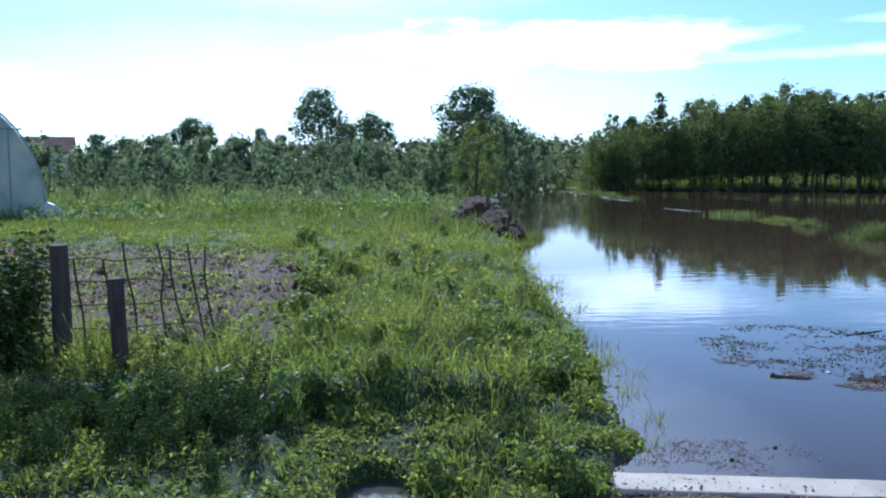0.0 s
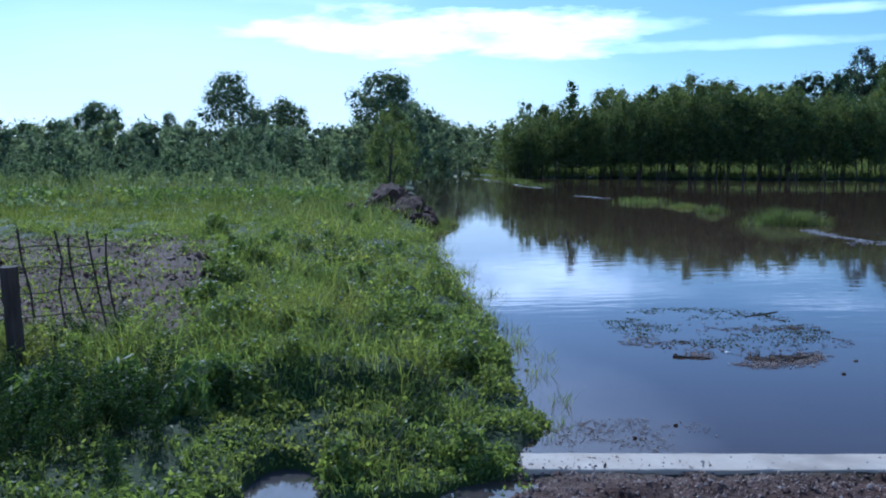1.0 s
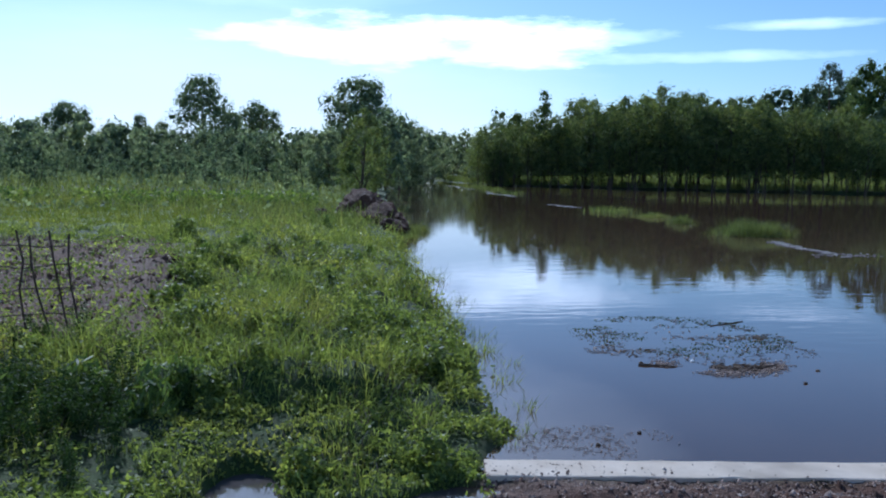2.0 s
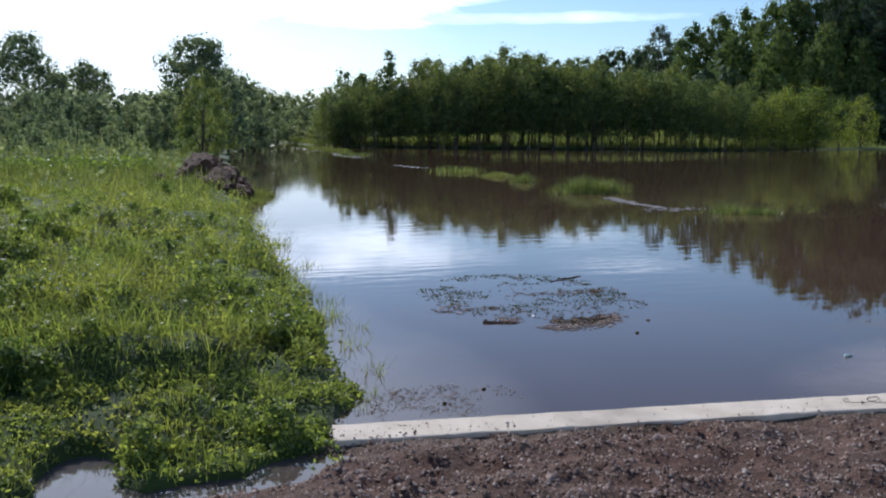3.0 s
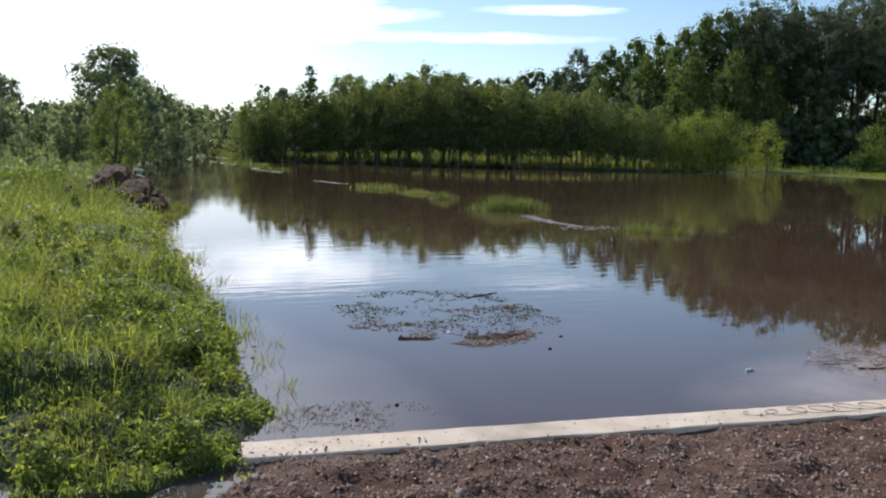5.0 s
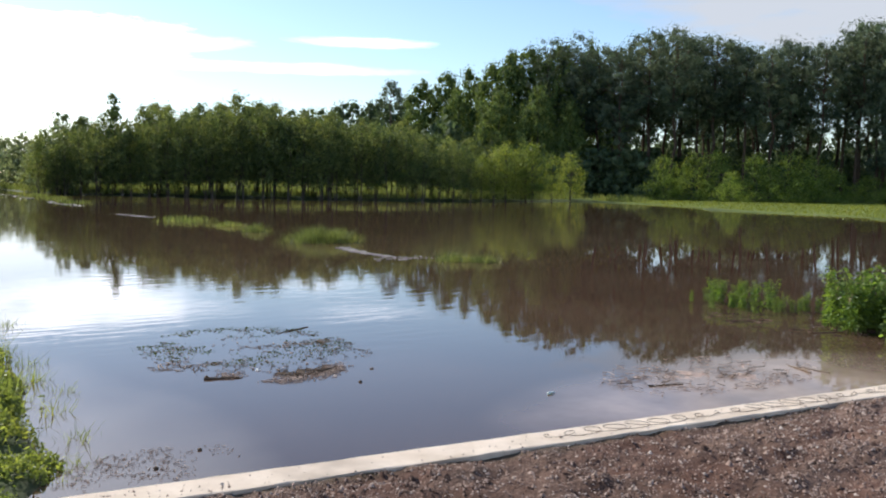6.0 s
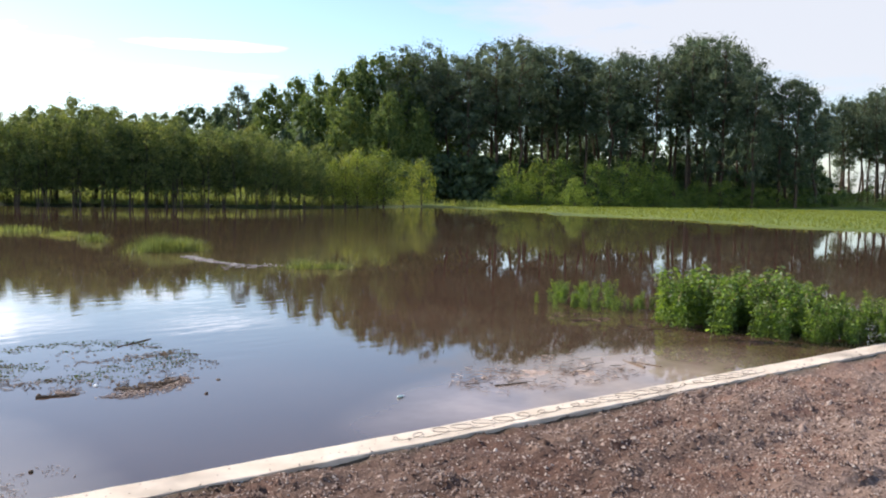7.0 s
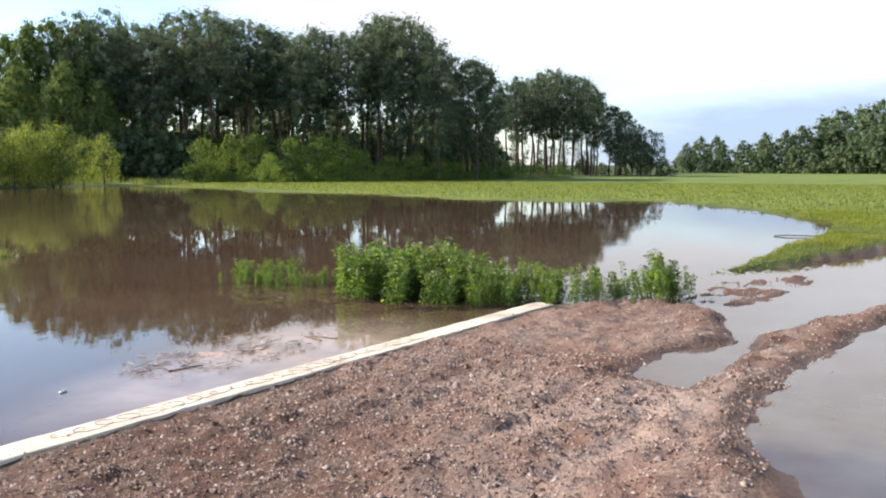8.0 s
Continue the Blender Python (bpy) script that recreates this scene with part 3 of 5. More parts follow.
def land(x, y):
    """Height of the ground, and its zones."""
    x, y = np.asarray(x, float), np.asarray(y, float)
    near = np.hypot(x, y)
    wob = (fbm(x, y, 0.9, 3) - 0.5) * 0.35 * smooth(y, 0.6, 2.0) + (fbm(x, y, 0.12, 4) - 0.5) * 3.0 * smooth(near, 25, 60)
    d = outline(x, y, POND) + wob
    track = smooth(outline(x, y, TRACK) + (fbm(x, y, 1.5, 5) - 0.5) * 0.25 * smooth(np.abs(x - 4.3), 4.4, 5.5), -0.12, 0.14)
    kx = (x - KERB_A.x) * 0.994 - (y - KERB_A.y) * 0.109
    meadow = smooth(outline(x, y, MEADOW), -0.5, 1.5)
    rise = 0.16 * (1 - np.exp(-np.maximum(-d, 0) / 0.7)) + 0.05 * (fbm(x, y, 0.7, 6) - 0.5) + 0.035 * (fbm(x, y, 3.0, 7) - 0.5)
    hummock = (1 - np.exp(-((x + 1.1) / 0.5) ** 2 - ((y - 0.5) / 0.6) ** 2)) * 0.13 * smooth(fbm(x, y, 1.15, 19), 0.45, 0.75) + 0.07 * smooth(fbm(x, y, 2.6, 20), 0.5, 0.75)
    rise = rise + hummock * smooth(-d, 0.0, 0.5) * (1 - meadow) * smooth(y, 0.2, 0.9) * (1 - smooth(y, 12, 20))
    rise = rise + 1.0 * smooth(-d, 8, 24) * smooth(x, 8, 14) * smooth(y, 44, 52) * (1 - meadow)
    rise = rise * (1 - 0.8 * np.exp(-((x + 0.9) / 0.75) ** 2 - ((y - 0.1) / 0.5) ** 2))
    z_grass = rise * (1 - 0.55 * meadow) + 0.12 * smooth(-x, 2, 14) * smooth(y, 1, 8)
    ruts = (1 - smooth(puddle_depth(x, y), 0.0, 0.3)) * 0.020 * np.cos((y + 0.11 * x + 1.7) * 4.6) * smooth(x, 1.5, 4)
    ruts = ruts - 0.022 * np.exp(-((y + 0.11 * x + 1.68 + 0.05 * np.sin(x * 2.1)) / 0.08) ** 2) * smooth(x, 2.8, 3.6) * (1 - smooth(x, 5.3, 6.0))
    calm = 1 - 0.85 * smooth(puddle_depth(x, y), 0.0, 0.45)
    z_track = 0.034 + ruts + calm * ((1 - 0.85 * np.exp(-((x + 0.6) / 0.75) ** 2 - ((y + 0.2) / 0.45) ** 2)) * (0.055 * (fbm(x, y, 2.6, 8) - 0.5) + 0.105 * (fbm(x, y, 6.5, 2) - 0.5)) - 0.012 * np.exp(-((x + 0.6) / 0.75) ** 2 - ((y + 0.2) / 0.45) ** 2) - 0.035 * smooth(lattice(x, y, 4.2, 17), 0.78, 0.95)) + 0.02 * smooth(-y, 1, 3.5)
    ky = (y - KERB_A.y) * 0.994 + (x - KERB_A.x) * 0.109
    beside = smooth(ky, -0.45, -0.02) * smooth(kx, -0.3, 0.0) * (1 - smooth(kx, 8.7, 9.0))
    z_track = np.maximum(z_track - 0.006 * beside, 0.004)
    pool = puddle_depth(x, y)
    z_track = z_track - (0.062 + 0.02 * smooth(x, 7.5, 9.0)) * pool + 0.05 * smooth(x, 8.6, 9.8) * (fbm(x * 0.6, y * 2.4, 1.7, 23) - 0.55)
    z_grass = z_grass - 0.24 * pool
    z_track = np.where(x > 9.0, z_track - 0.012 * smooth(x, 9.0, 10.0), z_track)
    z = z_grass * (1 - track) + z_track * track
    wet = smooth(d, -0.06, 0.10)
    bed = -0.10 - 0.45 * (1 - np.exp(-np.maximum(d, 0) / 1.6))
    bed = bed + (0.46 + 0.16 * (fbm(x, y, 0.8, 11) - 0.5)) * dyke(x, y) * smooth(d, 0.5, 2.0)
    bar = np.exp(-((x - 5.2) / 0.95) ** 2 - ((y - 0.85 + 0.25 * (x - 5.2)) / 0.62) ** 2)
    bar = np.minimum(1.0, 1.7 * bar)
    bed = bed + (-0.005 + 0.045 * (fbm(x, y, 4.0, 12) - 0.5) - bed) * bar
    z = z * (1 - wet) + bed * wet
    soil = smooth(outline(x, y, GARDEN) + (fbm(x, y, 0.8, 13) - 0.5) * 1.2, -0.2, 0.4)
    z = z + soil * 0.11 * (fbm(x, y, 3.2, 14) - 0.5)
    mown = np.maximum(smooth(outline(x, y, MOWN) + (fbm(x, y, 0.5, 15) - 0.5) * 2.0, -0.5, 0.7), meadow)
    mud = np.maximum(smooth(d, -0.12, 0.1) * (1 - smooth(near, 16, 26)), track * smooth(pool, 0.25, 0.6))
    z = z + 0.5 * smooth(near, 300, 900)
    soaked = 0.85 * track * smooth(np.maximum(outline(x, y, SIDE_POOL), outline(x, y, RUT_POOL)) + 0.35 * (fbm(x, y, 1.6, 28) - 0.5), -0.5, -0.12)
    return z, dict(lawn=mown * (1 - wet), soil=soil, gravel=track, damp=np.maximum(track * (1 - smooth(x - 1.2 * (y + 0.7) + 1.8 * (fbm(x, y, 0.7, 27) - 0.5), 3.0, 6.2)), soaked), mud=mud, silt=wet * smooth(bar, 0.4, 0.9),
                   lane=track * smooth(x, 2.0, 4.0) * (1 - smooth(pool, 0.0, 0.3)) * np.exp(-((y + 0.11 * x + 2.2 + 0.1 * np.sin(x * 1.3)) / 0.42) ** 2) * smooth(fbm(x, y, 1.8, 24), 0.3, 0.55))


def height(x, y):
    return land(np.atleast_1d(x), np.atleast_1d(y))[0]


def steps(lo, hi, fine, near_lo, near_hi, far):
    """Grid lines: even steps between lo and hi, widening outwards to far."""
    mid = list(np.arange(near_lo, near_hi + 1e-6, fine))
    for sign, start, end in ((1, near_hi, hi), (-1, near_lo, lo)):
        v, step, more = start, fine, []
        while abs(v - start) < abs(end - start):
            step = min(step * 1.085, far)
            v += sign * step
            more.append(v)
        mid = mid + more if sign > 0 else more[::-1] + mid
    return np.array(mid)


def make_ground():
    gx, gy = steps(-900, 1100, 0.05, -1.8, 8.6, 60), steps(-500, 1200, 0.05, -4.0, 1.0, 60)
    X, Y = np.meshgrid(gx, gy)
    z, zones = land(X.ravel(), Y.ravel())
    V = np.stack([X.ravel(), Y.ravel(), z], 1)
    nx, ny = len(gx), len(gy)
    i = (np.arange(ny - 1)[:, None] * nx + np.arange(nx - 1)[None, :]).ravel()
    me = quad_mesh("ground", V, np.stack([i, i + 1, i + nx + 1, i + nx], 1))
    for key, val in zones.items():
        a = me.attributes.new(key, "FLOAT", "POINT")
        a.data.foreach_set("value", val.astype(np.float32))
    me.polygons.foreach_set("use_smooth", np.ones(len(me.polygons), bool))
    ob = part("ground", me, GROUND)
    tagged(ob, "grassy field, gravel track and dug garden soil round the flood", "ground", kind="structure")


make_ground()
bm = bmesh.new()
for p in ((-60, -30, 0), (70, -30, 0), (70, 110, 0), (-60, 110, 0)):
    bm.verts.new(p)
bm.faces.new(bm.verts)
tagged(part("water", bm, WATER), "still brown flood water mirroring the sky and trees", "water", kind="structure")


# ---- trees ----
def crown_points(rng, base, top, radius, clumps, leaves, clump_r, profile, lop=0.25, shell=0.15):
    """Leaf centres in clumps inside an uneven envelope, the more of them near its skin the higher shell is."""
    u = rng.uniform(0, 1, clumps * 4)
    u = u[rng.uniform(0, 1, len(u)) < 0.2 + 0.8 * np.array([profile(k) for k in u])][:clumps]
    clumps = len(u)
    a = rng.uniform(0, 2 * math.pi, clumps)
    r = radius * np.array([profile(k) for k in u]) * np.sqrt(rng.uniform(shell, 1, clumps)) * (1 + lop * np.sin(a * 2 + rng.uniform(0, 6)) + lop * 0.6 * np.sin(a * 3 + u * 9))
    c = np.stack([r * np.cos(a), r * np.sin(a), base + u * (top - base)], 1)
    pick = rng.integers(0, clumps, leaves)
    size = clump_r * rng.uniform(0.6, 1.3, clumps)
    off = rng.normal(size=(leaves, 3))
    off = off * np.minimum(1.0, 1.7 / np.linalg.norm(off, axis=1, keepdims=True)) * size[pick][:, None] * np.array([0.58, 0.58, 0.52])
    mid = np.array([0, 0, base + 0.45 * (top - base)])
    face = unit(off) + 0.5 * unit(c[pick] - mid) + np.array([0, 0, 0.35])
    return c[pick] + off, c, face, size


def heart_arrays(c, size, rng):
    """The dense heart of each leaf clump: a small lumpy body behind the leaves."""
    ring = np.array([(math.cos(k * 1.2566), math.sin(k * 1.2566)) for k in range(5)])
    one = np.array([(x * r, y * r, z) for r, z in ((0.5, -0.75), (1.0, 0.0), (0.45, 0.8)) for x, y in ring])
    V = one[None] * size[:, None, None] * rng.uniform(0.7, 1.25, (len(c), 15, 1)) + c[:, None, :]
    q = np.array([(j * 5 + k, j * 5 + (k + 1) % 5, j * 5 + 5 + (k + 1) % 5, j * 5 + 5 + k) for j in range(2) for k in range(5)])
    return V.reshape(-1, 3), (np.arange(len(c))[:, None, None] * 15 + q[None]).reshape(-1, 4)


def wobbly(rng, p, q, n, amount):
    p, q = np.array(p, float), np.array(q, float)
    pts = [p + (q - p) * k / n + (rng.normal(size=3) * amount if 0 < k else 0) for k in range(n + 1)]
    return [tuple(v) for v in pts]


def make_tree(name, label, seed, tall, base, radius, trunk_r, clumps, leaves, clump_r, leaf, mat, bark, profile, ratio=0.5, limbs=8, axis=None, trunk_to=0.85, category="tree", group="", stems=1, heart=0.0, shell=0.15, lop=0.25):
    rng = np.random.default_rng(seed)
    ob = thing(name, label, category, group)
    C, cl, face, lump = crown_points(rng, base, tall, radius, clumps, leaves, clump_r, profile, lop, shell)
    C[:, 2] = np.maximum(C[:, 2], 0.05)
    paths = []
    if trunk_r:
        pts = wobbly(rng, (0, 0, -0.25), (rng.normal() * 0.1, rng.normal() * 0.1, tall * trunk_to), 6, tall * 0.008)
        paths.append((pts, [trunk_r * (1.15 - 0.95 * k / 6) for k in range(7)]))
        for k in rng.choice(len(cl), min(limbs, len(cl)), replace=False):
            e = cl[k]
            z0 = max(base * 0.75, e[2] - np.hypot(e[0], e[1]) * rng.uniform(0.5, 1.1))
            z0 = min(z0, tall * trunk_to * 0.97)
            paths.append((wobbly(rng, (0, 0, z0), tuple(e), 3, tall * 0.01), [trunk_r * 0.38, trunk_r * 0.28, trunk_r * 0.18, trunk_r * 0.07]))
        part("trunk", tubes("trunk", paths[:1], 7), bark, ob)
        for k in range(stems - 1):
            a = rng.uniform(0, 6.28)
            foot, top = (0.12 * math.cos(a), 0.12 * math.sin(a), -0.25), (0.6 * math.cos(a), 0.6 * math.sin(a), tall * 0.6)
            part("side_stem", tubes("side_stem", [(wobbly(rng, foot, top, 4, 0.05), [trunk_r * q for q in (0.75, 0.65, 0.5, 0.35, 0.2)])], 6), bark, ob)
    crown = leaf_mesh("crown", C, leaf, rng, ratio, axis, limbs=paths[1:], facing=face, hearts=heart_arrays(cl, lump * heart, rng) if heart else None)
    crown.materials.append(mat)
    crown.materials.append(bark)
    crown.materials.append(INNER.get(mat.name, mat))
    part("crown", crown, None, ob)
    return ob


def egg(u):
    return math.sin(math.pi * min(1, 0.12 + 0.88 * u) ** 0.75) ** 0.7


def ball(u):
    return math.sqrt(max(0.0, 1 - (2 * u - 1) ** 2)) * 0.95 + 0.05


def spire(u):
    return (1 - u) ** 0.55 * min(1, 0.5 + u * 4)


def dome(u):
    return math.sqrt(max(0.0, 1 - u * u)) * (0.85 + 0.15 * math.sin(u * 7))


def pine_top(u):
    return (0.5 + 0.5 * smooth(u, 0.0, 0.4)) * math.sqrt(max(0.0, 1 - max(0.0, (u - 0.42) / 0.6) ** 2)) + 0.05


used = set()


def plant(pool, rng, x, y, scale=1.0, sink=0.0, z=None):
    """Stands a tree of the pool at a place: the first use of each moves it, later ones copy it."""
    fresh = [k for k in pool if k.name not in used]
    src = fresh[0] if fresh else pool[rng.integers(0, len(pool))]
    zz = (float(height(x, y)[0]) if z is None else z) - sink
    m = pose(x, y, zz, rng.normal() * 1.2, rng.normal() * 1.2, rng.uniform(0, 360))
    s = scale * rng.uniform(0.9, 1.1)
    if src.name in used:
        ob = copy_thing(src, m)
    else:
        used.add(src.name)
        ob = src
        ob.matrix_basis = m
    ob.scale = (s, s, s * rng.uniform(0.95, 1.06))
    return ob


def rises(b, table):
    """The skyline's height in degrees at a bearing."""
    return float(np.interp(b, [k for k, _ in table], [v for _, v in table]))


def stand_tall(pool, rng, b, d, degrees, model, wide=1.0, sink=0.0):
    """Plants a tree whose top reaches the given height over the horizon; model: how tall the pool's trees are."""
    x, y = spot(b, d)
    high = (1.52 + d * math.tan(radians(degrees)) - float(height(x, y)[0])) / model
    ob = plant(pool, rng, x, y, 1.0, sink)
    ob.scale = (high * wide, high * wide, high)
    return ob


# the young willow plantation standing along the far shore
rng = np.random.default_rng(11)
WILLOW_LABEL = "young green willow with bare slender trunks at the water"
WILLOW_GROUP = "willow plantation on the shore"
willows = [make_tree("willow_tree", WILLOW_LABEL, 100 + k, 6.6, 0.8 + 0.16 * k, 1.6, 0.06, 130, 2700, 0.52, 0.2, WILLOW, BARK, egg, 0.5, 9, np.array([0, 0, 0.7]),
                     group=WILLOW_GROUP, stems=2 + k % 2, heart=0.28, shell=0.25) for k in range(5)]
pale_willows = [make_tree("willow_tree", "pale yellow-green bushy willow at the end of the plantation", 110 + k, 6.6, 0.4, 1.9, 0.07, 90, 3000, 0.7, 0.2, WILLOW_PALE, BARK, egg, 0.5, 9, None,
                          group=WILLOW_GROUP, stems=2, shell=0.2) for k in range(3)]
back_willows = [make_tree("willow_tree", WILLOW_LABEL, 120 + k, 6.6, 1.9, 1.7, 0.07, 90, 1100, 0.62, 0.3, WILLOW, BARK, egg, 0.5, 6, np.array([0, 0, 0.7]),
                          group=WILLOW_GROUP, heart=0.5, shell=0.35) for k in range(3)]
WILLOW_TOP = [(8.0, 2.3), (9.6, 2.7), (11.2, 3.2), (12.3, 3.5), (15.2, 4.3), (18.8, 4.95), (22.5, 4.5), (25.6, 4.2), (30.0, 3.7), (33.0, 3.3), (36.0, 2.6), (38.5, 2.55), (42.2, 2.5)]
SHORE = [(10.6, 70.0), (13.8, 67.6), (17.2, 65.6), (21.3, 60.6), (27.8, 55.2), (34.8, 51.4), (44.0, 50.2), (50.0, 52.8)]


def along(line, step, rng, jitter=0.0):
    out, carry = [], 0.0
    for (ax, ay), (bx, by) in zip(line, line[1:]):
        ln = math.hypot(bx - ax, by - ay)
        k = carry
        while k < ln:
            out.append((ax + (bx - ax) * k / ln + rng.normal() * jitter, ay + (by - ay) * k / ln + rng.normal() * jitter))
            k += step
        carry = k - ln
    return out


for row in range(3):
    shift = row * 2.0
    for x, y in along([(a + shift * 0.45, b + shift) for a, b in SHORE], 1.05 + 0.25 * row, rng, 0.3):
        b, d = math.degrees(math.atan2(x + 0.6, y + 3.85)), math.hypot(x + 0.6, y + 3.85)
        pale = b > 35.0 + rng.normal() * 1.0
        if pale and (row > 1 or rng.uniform() < 0.45):
            continue
        top = rises(b, WILLOW_TOP) * (rng.uniform(0.8, 1.05) if row else rng.uniform(0.6, 0.98))
        if pale:
            top *= rng.uniform(0.75, 1.2)
        stand_tall(pale_willows if pale else back_willows if row > 1 else willows, rng, b, d, top, 6.6, rng.uniform(0.9, 1.15))
tall_one = make_tree("poplar_tree", "slim poplar sapling rising above the willows", 131, 8.3, 3.0, 0.62, 0.07, 36, 800, 0.42, 0.3, LIME, BARK, spire, 0.5, 6, np.array([0, 0, 1.2]), heart=0.4)
tall_one.matrix_basis = pose(*spot(12.85, 74.0), 0)
thin_one = make_tree("bare_stemmed_tree", "thin tree with bare stems and a small flat crown", 132, 6.9, 5.2, 1.15, 0.05, 18, 420, 0.5, 0.24, HAZED_FIELD_LEAF, BARK, dome, 0.5, 8, None, 0.9, stems=2, heart=0.4)
thin_one.matrix_basis = pose(*spot(9.9, 85.0), 0)

# pines
PINE_LABEL, PINE_GROUP = "tall dark pine with bare trunk and high crown", "pine stand behind the meadow"
pines = [make_tree("pine_tree", PINE_LABEL, 200 + k, 15.0, 5.4 + 1.0 * (k % 3), 2.2, 0.15, 105, 2700, 0.9, 0.34, PINE, PINE_BARK,
                   pine_top, 0.4, 14, np.array([0, 0, 0.3]), 0.93, group=PINE_GROUP, heart=0.34, shell=0.2) for k in range(6)]
edge_pines = [make_tree("pine_tree", "dark pine branched low on the edge of the stand", 230 + k, 15.0, 3.0, 2.5, 0.15, 120, 3000, 0.95, 0.33, PINE, PINE_BARK,
                        pine_top, 0.4, 14, np.array([0, 0, 0.3]), 0.93, group=PINE_GROUP, heart=0.34, shell=0.2) for k in range(2)]
PINE_TOP = [(36.0, 7.4), (38.9, 8.4), (42.0, 8.9), (44.0, 8.3), (47.2, 9.3), (50.0, 8.9), (55.3, 8.5), (57.4, 9.1), (60.0, 9.1), (61.0, 8.7), (61.9, 7.2), (64.6, 6.8), (65.8, 5.4)]
rng = np.random.default_rng(12)
for row in range(3):
    for b in np.arange(40.2, 65.4, 1.45):
        bb = b + row * 0.5 + rng.normal() * 0.3
        top = rises(bb, PINE_TOP) * rng.uniform(0.93, 1.05)
        low = row == 0 and (bb > 58.5 and rng.uniform() < 0.55)
        stand_tall(edge_pines if low else pines, rng, bb, 92 + row * 4.5 + rng.normal() * 1.2, top, 15.2, rng.uniform(1.0, 1.3))
FAR_PINE_TOP = [(66.3, 5.4), (68.0, 5.5), (70.0, 6.1), (71.4, 5.4), (72.3, 4.0), (74.0, 3.6), (75.2, 2.2)]
for row in range(3):
    for b in np.arange(66.4, 75.2, 0.85):
        bb = b + row * 0.4 + rng.normal() * 0.2
        stand_tall(pines if bb < 73 else edge_pines, rng, bb, 124 + row * 5, rises(bb, FAR_PINE_TOP) * rng.uniform(0.94, 1.05), 15.2, rng.uniform(0.95, 1.2))

for b in np.arange(66.2, 72.4, 0.8):                   # low growth behind the far pines
    stand_tall(edge_pines, rng, b + rng.normal() * 0.2, 142 + rng.normal() * 3, rng.uniform(1.2, 2.6), 15.2, rng.uniform(0.8, 1.1))

# shrubs on the meadow's edge
SHRUB_LABEL = "dense rounded green shrub on the meadow edge"
shrubs = [make_tree("willow_shrub", SHRUB_LABEL, 300 + k, 4.2, 0.1, 2.6, 0.06, 100, 4200, 0.6, 0.17, SHRUB, BARK, dome, 0.45, 8, np.array([0, 0, 0.3]),
                    0.6, "shrub", "shrubs along the meadow") for k in range(4)]
rng = np.random.default_rng(13)
for b, d, top, wide in ((47.3, 82, 1.75, 0.95), (48.9, 83, 2.0, 0.95), (50.5, 83, 2.1, 0.9), (51.3, 79, 0.9, 1.0), (52.8, 82, 1.95, 1.05), (54.4, 83, 2.0, 1.15), (55.9, 84, 1.75, 1.1), (56.9, 85, 1.2, 1.1),
                        (58.9, 88, 0.7, 1.5), (60.3, 89, 0.75, 1.4), (62.0, 90, 0.4, 1.6), (63.2, 92, 0.35, 1.5), (65.0, 95, 0.3, 1.8), (66.6, 97, 0.4, 1.8), (68.2, 100, 0.2, 2.0), (69.8, 102, 0.15, 2.0), (43.9, 92, 1.4, 0.8)):
    stand_tall(shrubs, rng, b, d, top, 4.3, wide, 0.1)

# broadleaf trees: far ones on the rise behind the willows, and singles over the field
BROAD_LABEL = "large dark broadleaf tree in full leaf"
broads = [make_tree("broadleaf_tree", BROAD_LABEL, 400 + k, 13.0, 1.2, 4.6, 0.22, 170, 2700, 1.15, 0.6, BROAD, BARK, egg, 0.55, 10, None, 0.8, heart=0.36, shell=0.2) for k in range(4)]
HILL_TOP = [(10.0, 2.2), (14.0, 3.0), (19.0, 4.2), (22.5, 4.4), (24.5, 4.35), (26.7, 5.0), (28.2, 4.8), (29.5, 5.1), (31.0, 5.4)]
rng = np.random.default_rng(14)
for b in np.arange(11.0, 31.2, 0.95):
    stand_tall(broads, rng, b + rng.normal() * 0.15, 158 + rng.normal() * 6, rises(b, HILL_TOP) * rng.uniform(0.93, 1.02), 13.0, rng.uniform(0.75, 0.95))
for b in np.arange(40.0, 66.0, 1.25):                  # dark wood closing the back of the pine stand, with gaps of sky
    stand_tall(broads, rng, b + rng.normal() * 0.3, 118 + rng.normal() * 2, rng.uniform(2.0, 5.6), 13.0, rng.uniform(0.7, 1.1))
limes = [make_tree("lime_tree", "tall mid-green broadleaf tree beside the pines", 430 + k, 14.0, 0.8, 4.6, 0.2, 260, 9000, 1.15, 0.42, LIME, BARK, egg, 0.55, 10, None, 0.8, heart=0.36, shell=0.15) for k in range(3)]
for b, d, top, wide in ((31.9, 112, 6.2, 0.75), (33.2, 110, 6.7, 0.75), (34.9, 104, 7.0, 0.75), (33.9, 98, 5.4, 0.8), (36.2, 98, 7.3, 0.75), (37.6, 96, 8.1, 0.7), (39.0, 95, 8.3, 0.72), (40.4, 94, 8.5, 0.66), (36.9, 90, 5.6, 0.8), (39.2, 89, 5.9, 0.8), (41.4, 90, 5.0, 0.75), (42.3, 97, 8.6, 0.62)):
    stand_tall(limes, rng, b, d, top, 14.0, wide)
lone = make_tree("lone_pine", "lone round-topped pine above the far wood", 450, 17.2, 13.6, 2.3, 0.2, 30, 1300, 0.8, 0.4, PINE, PINE_BARK, dome, 0.4, 8, None, 0.95, heart=0.5, shell=0.3)
lone.matrix_basis = pose(*spot(29.75, 143), 0)
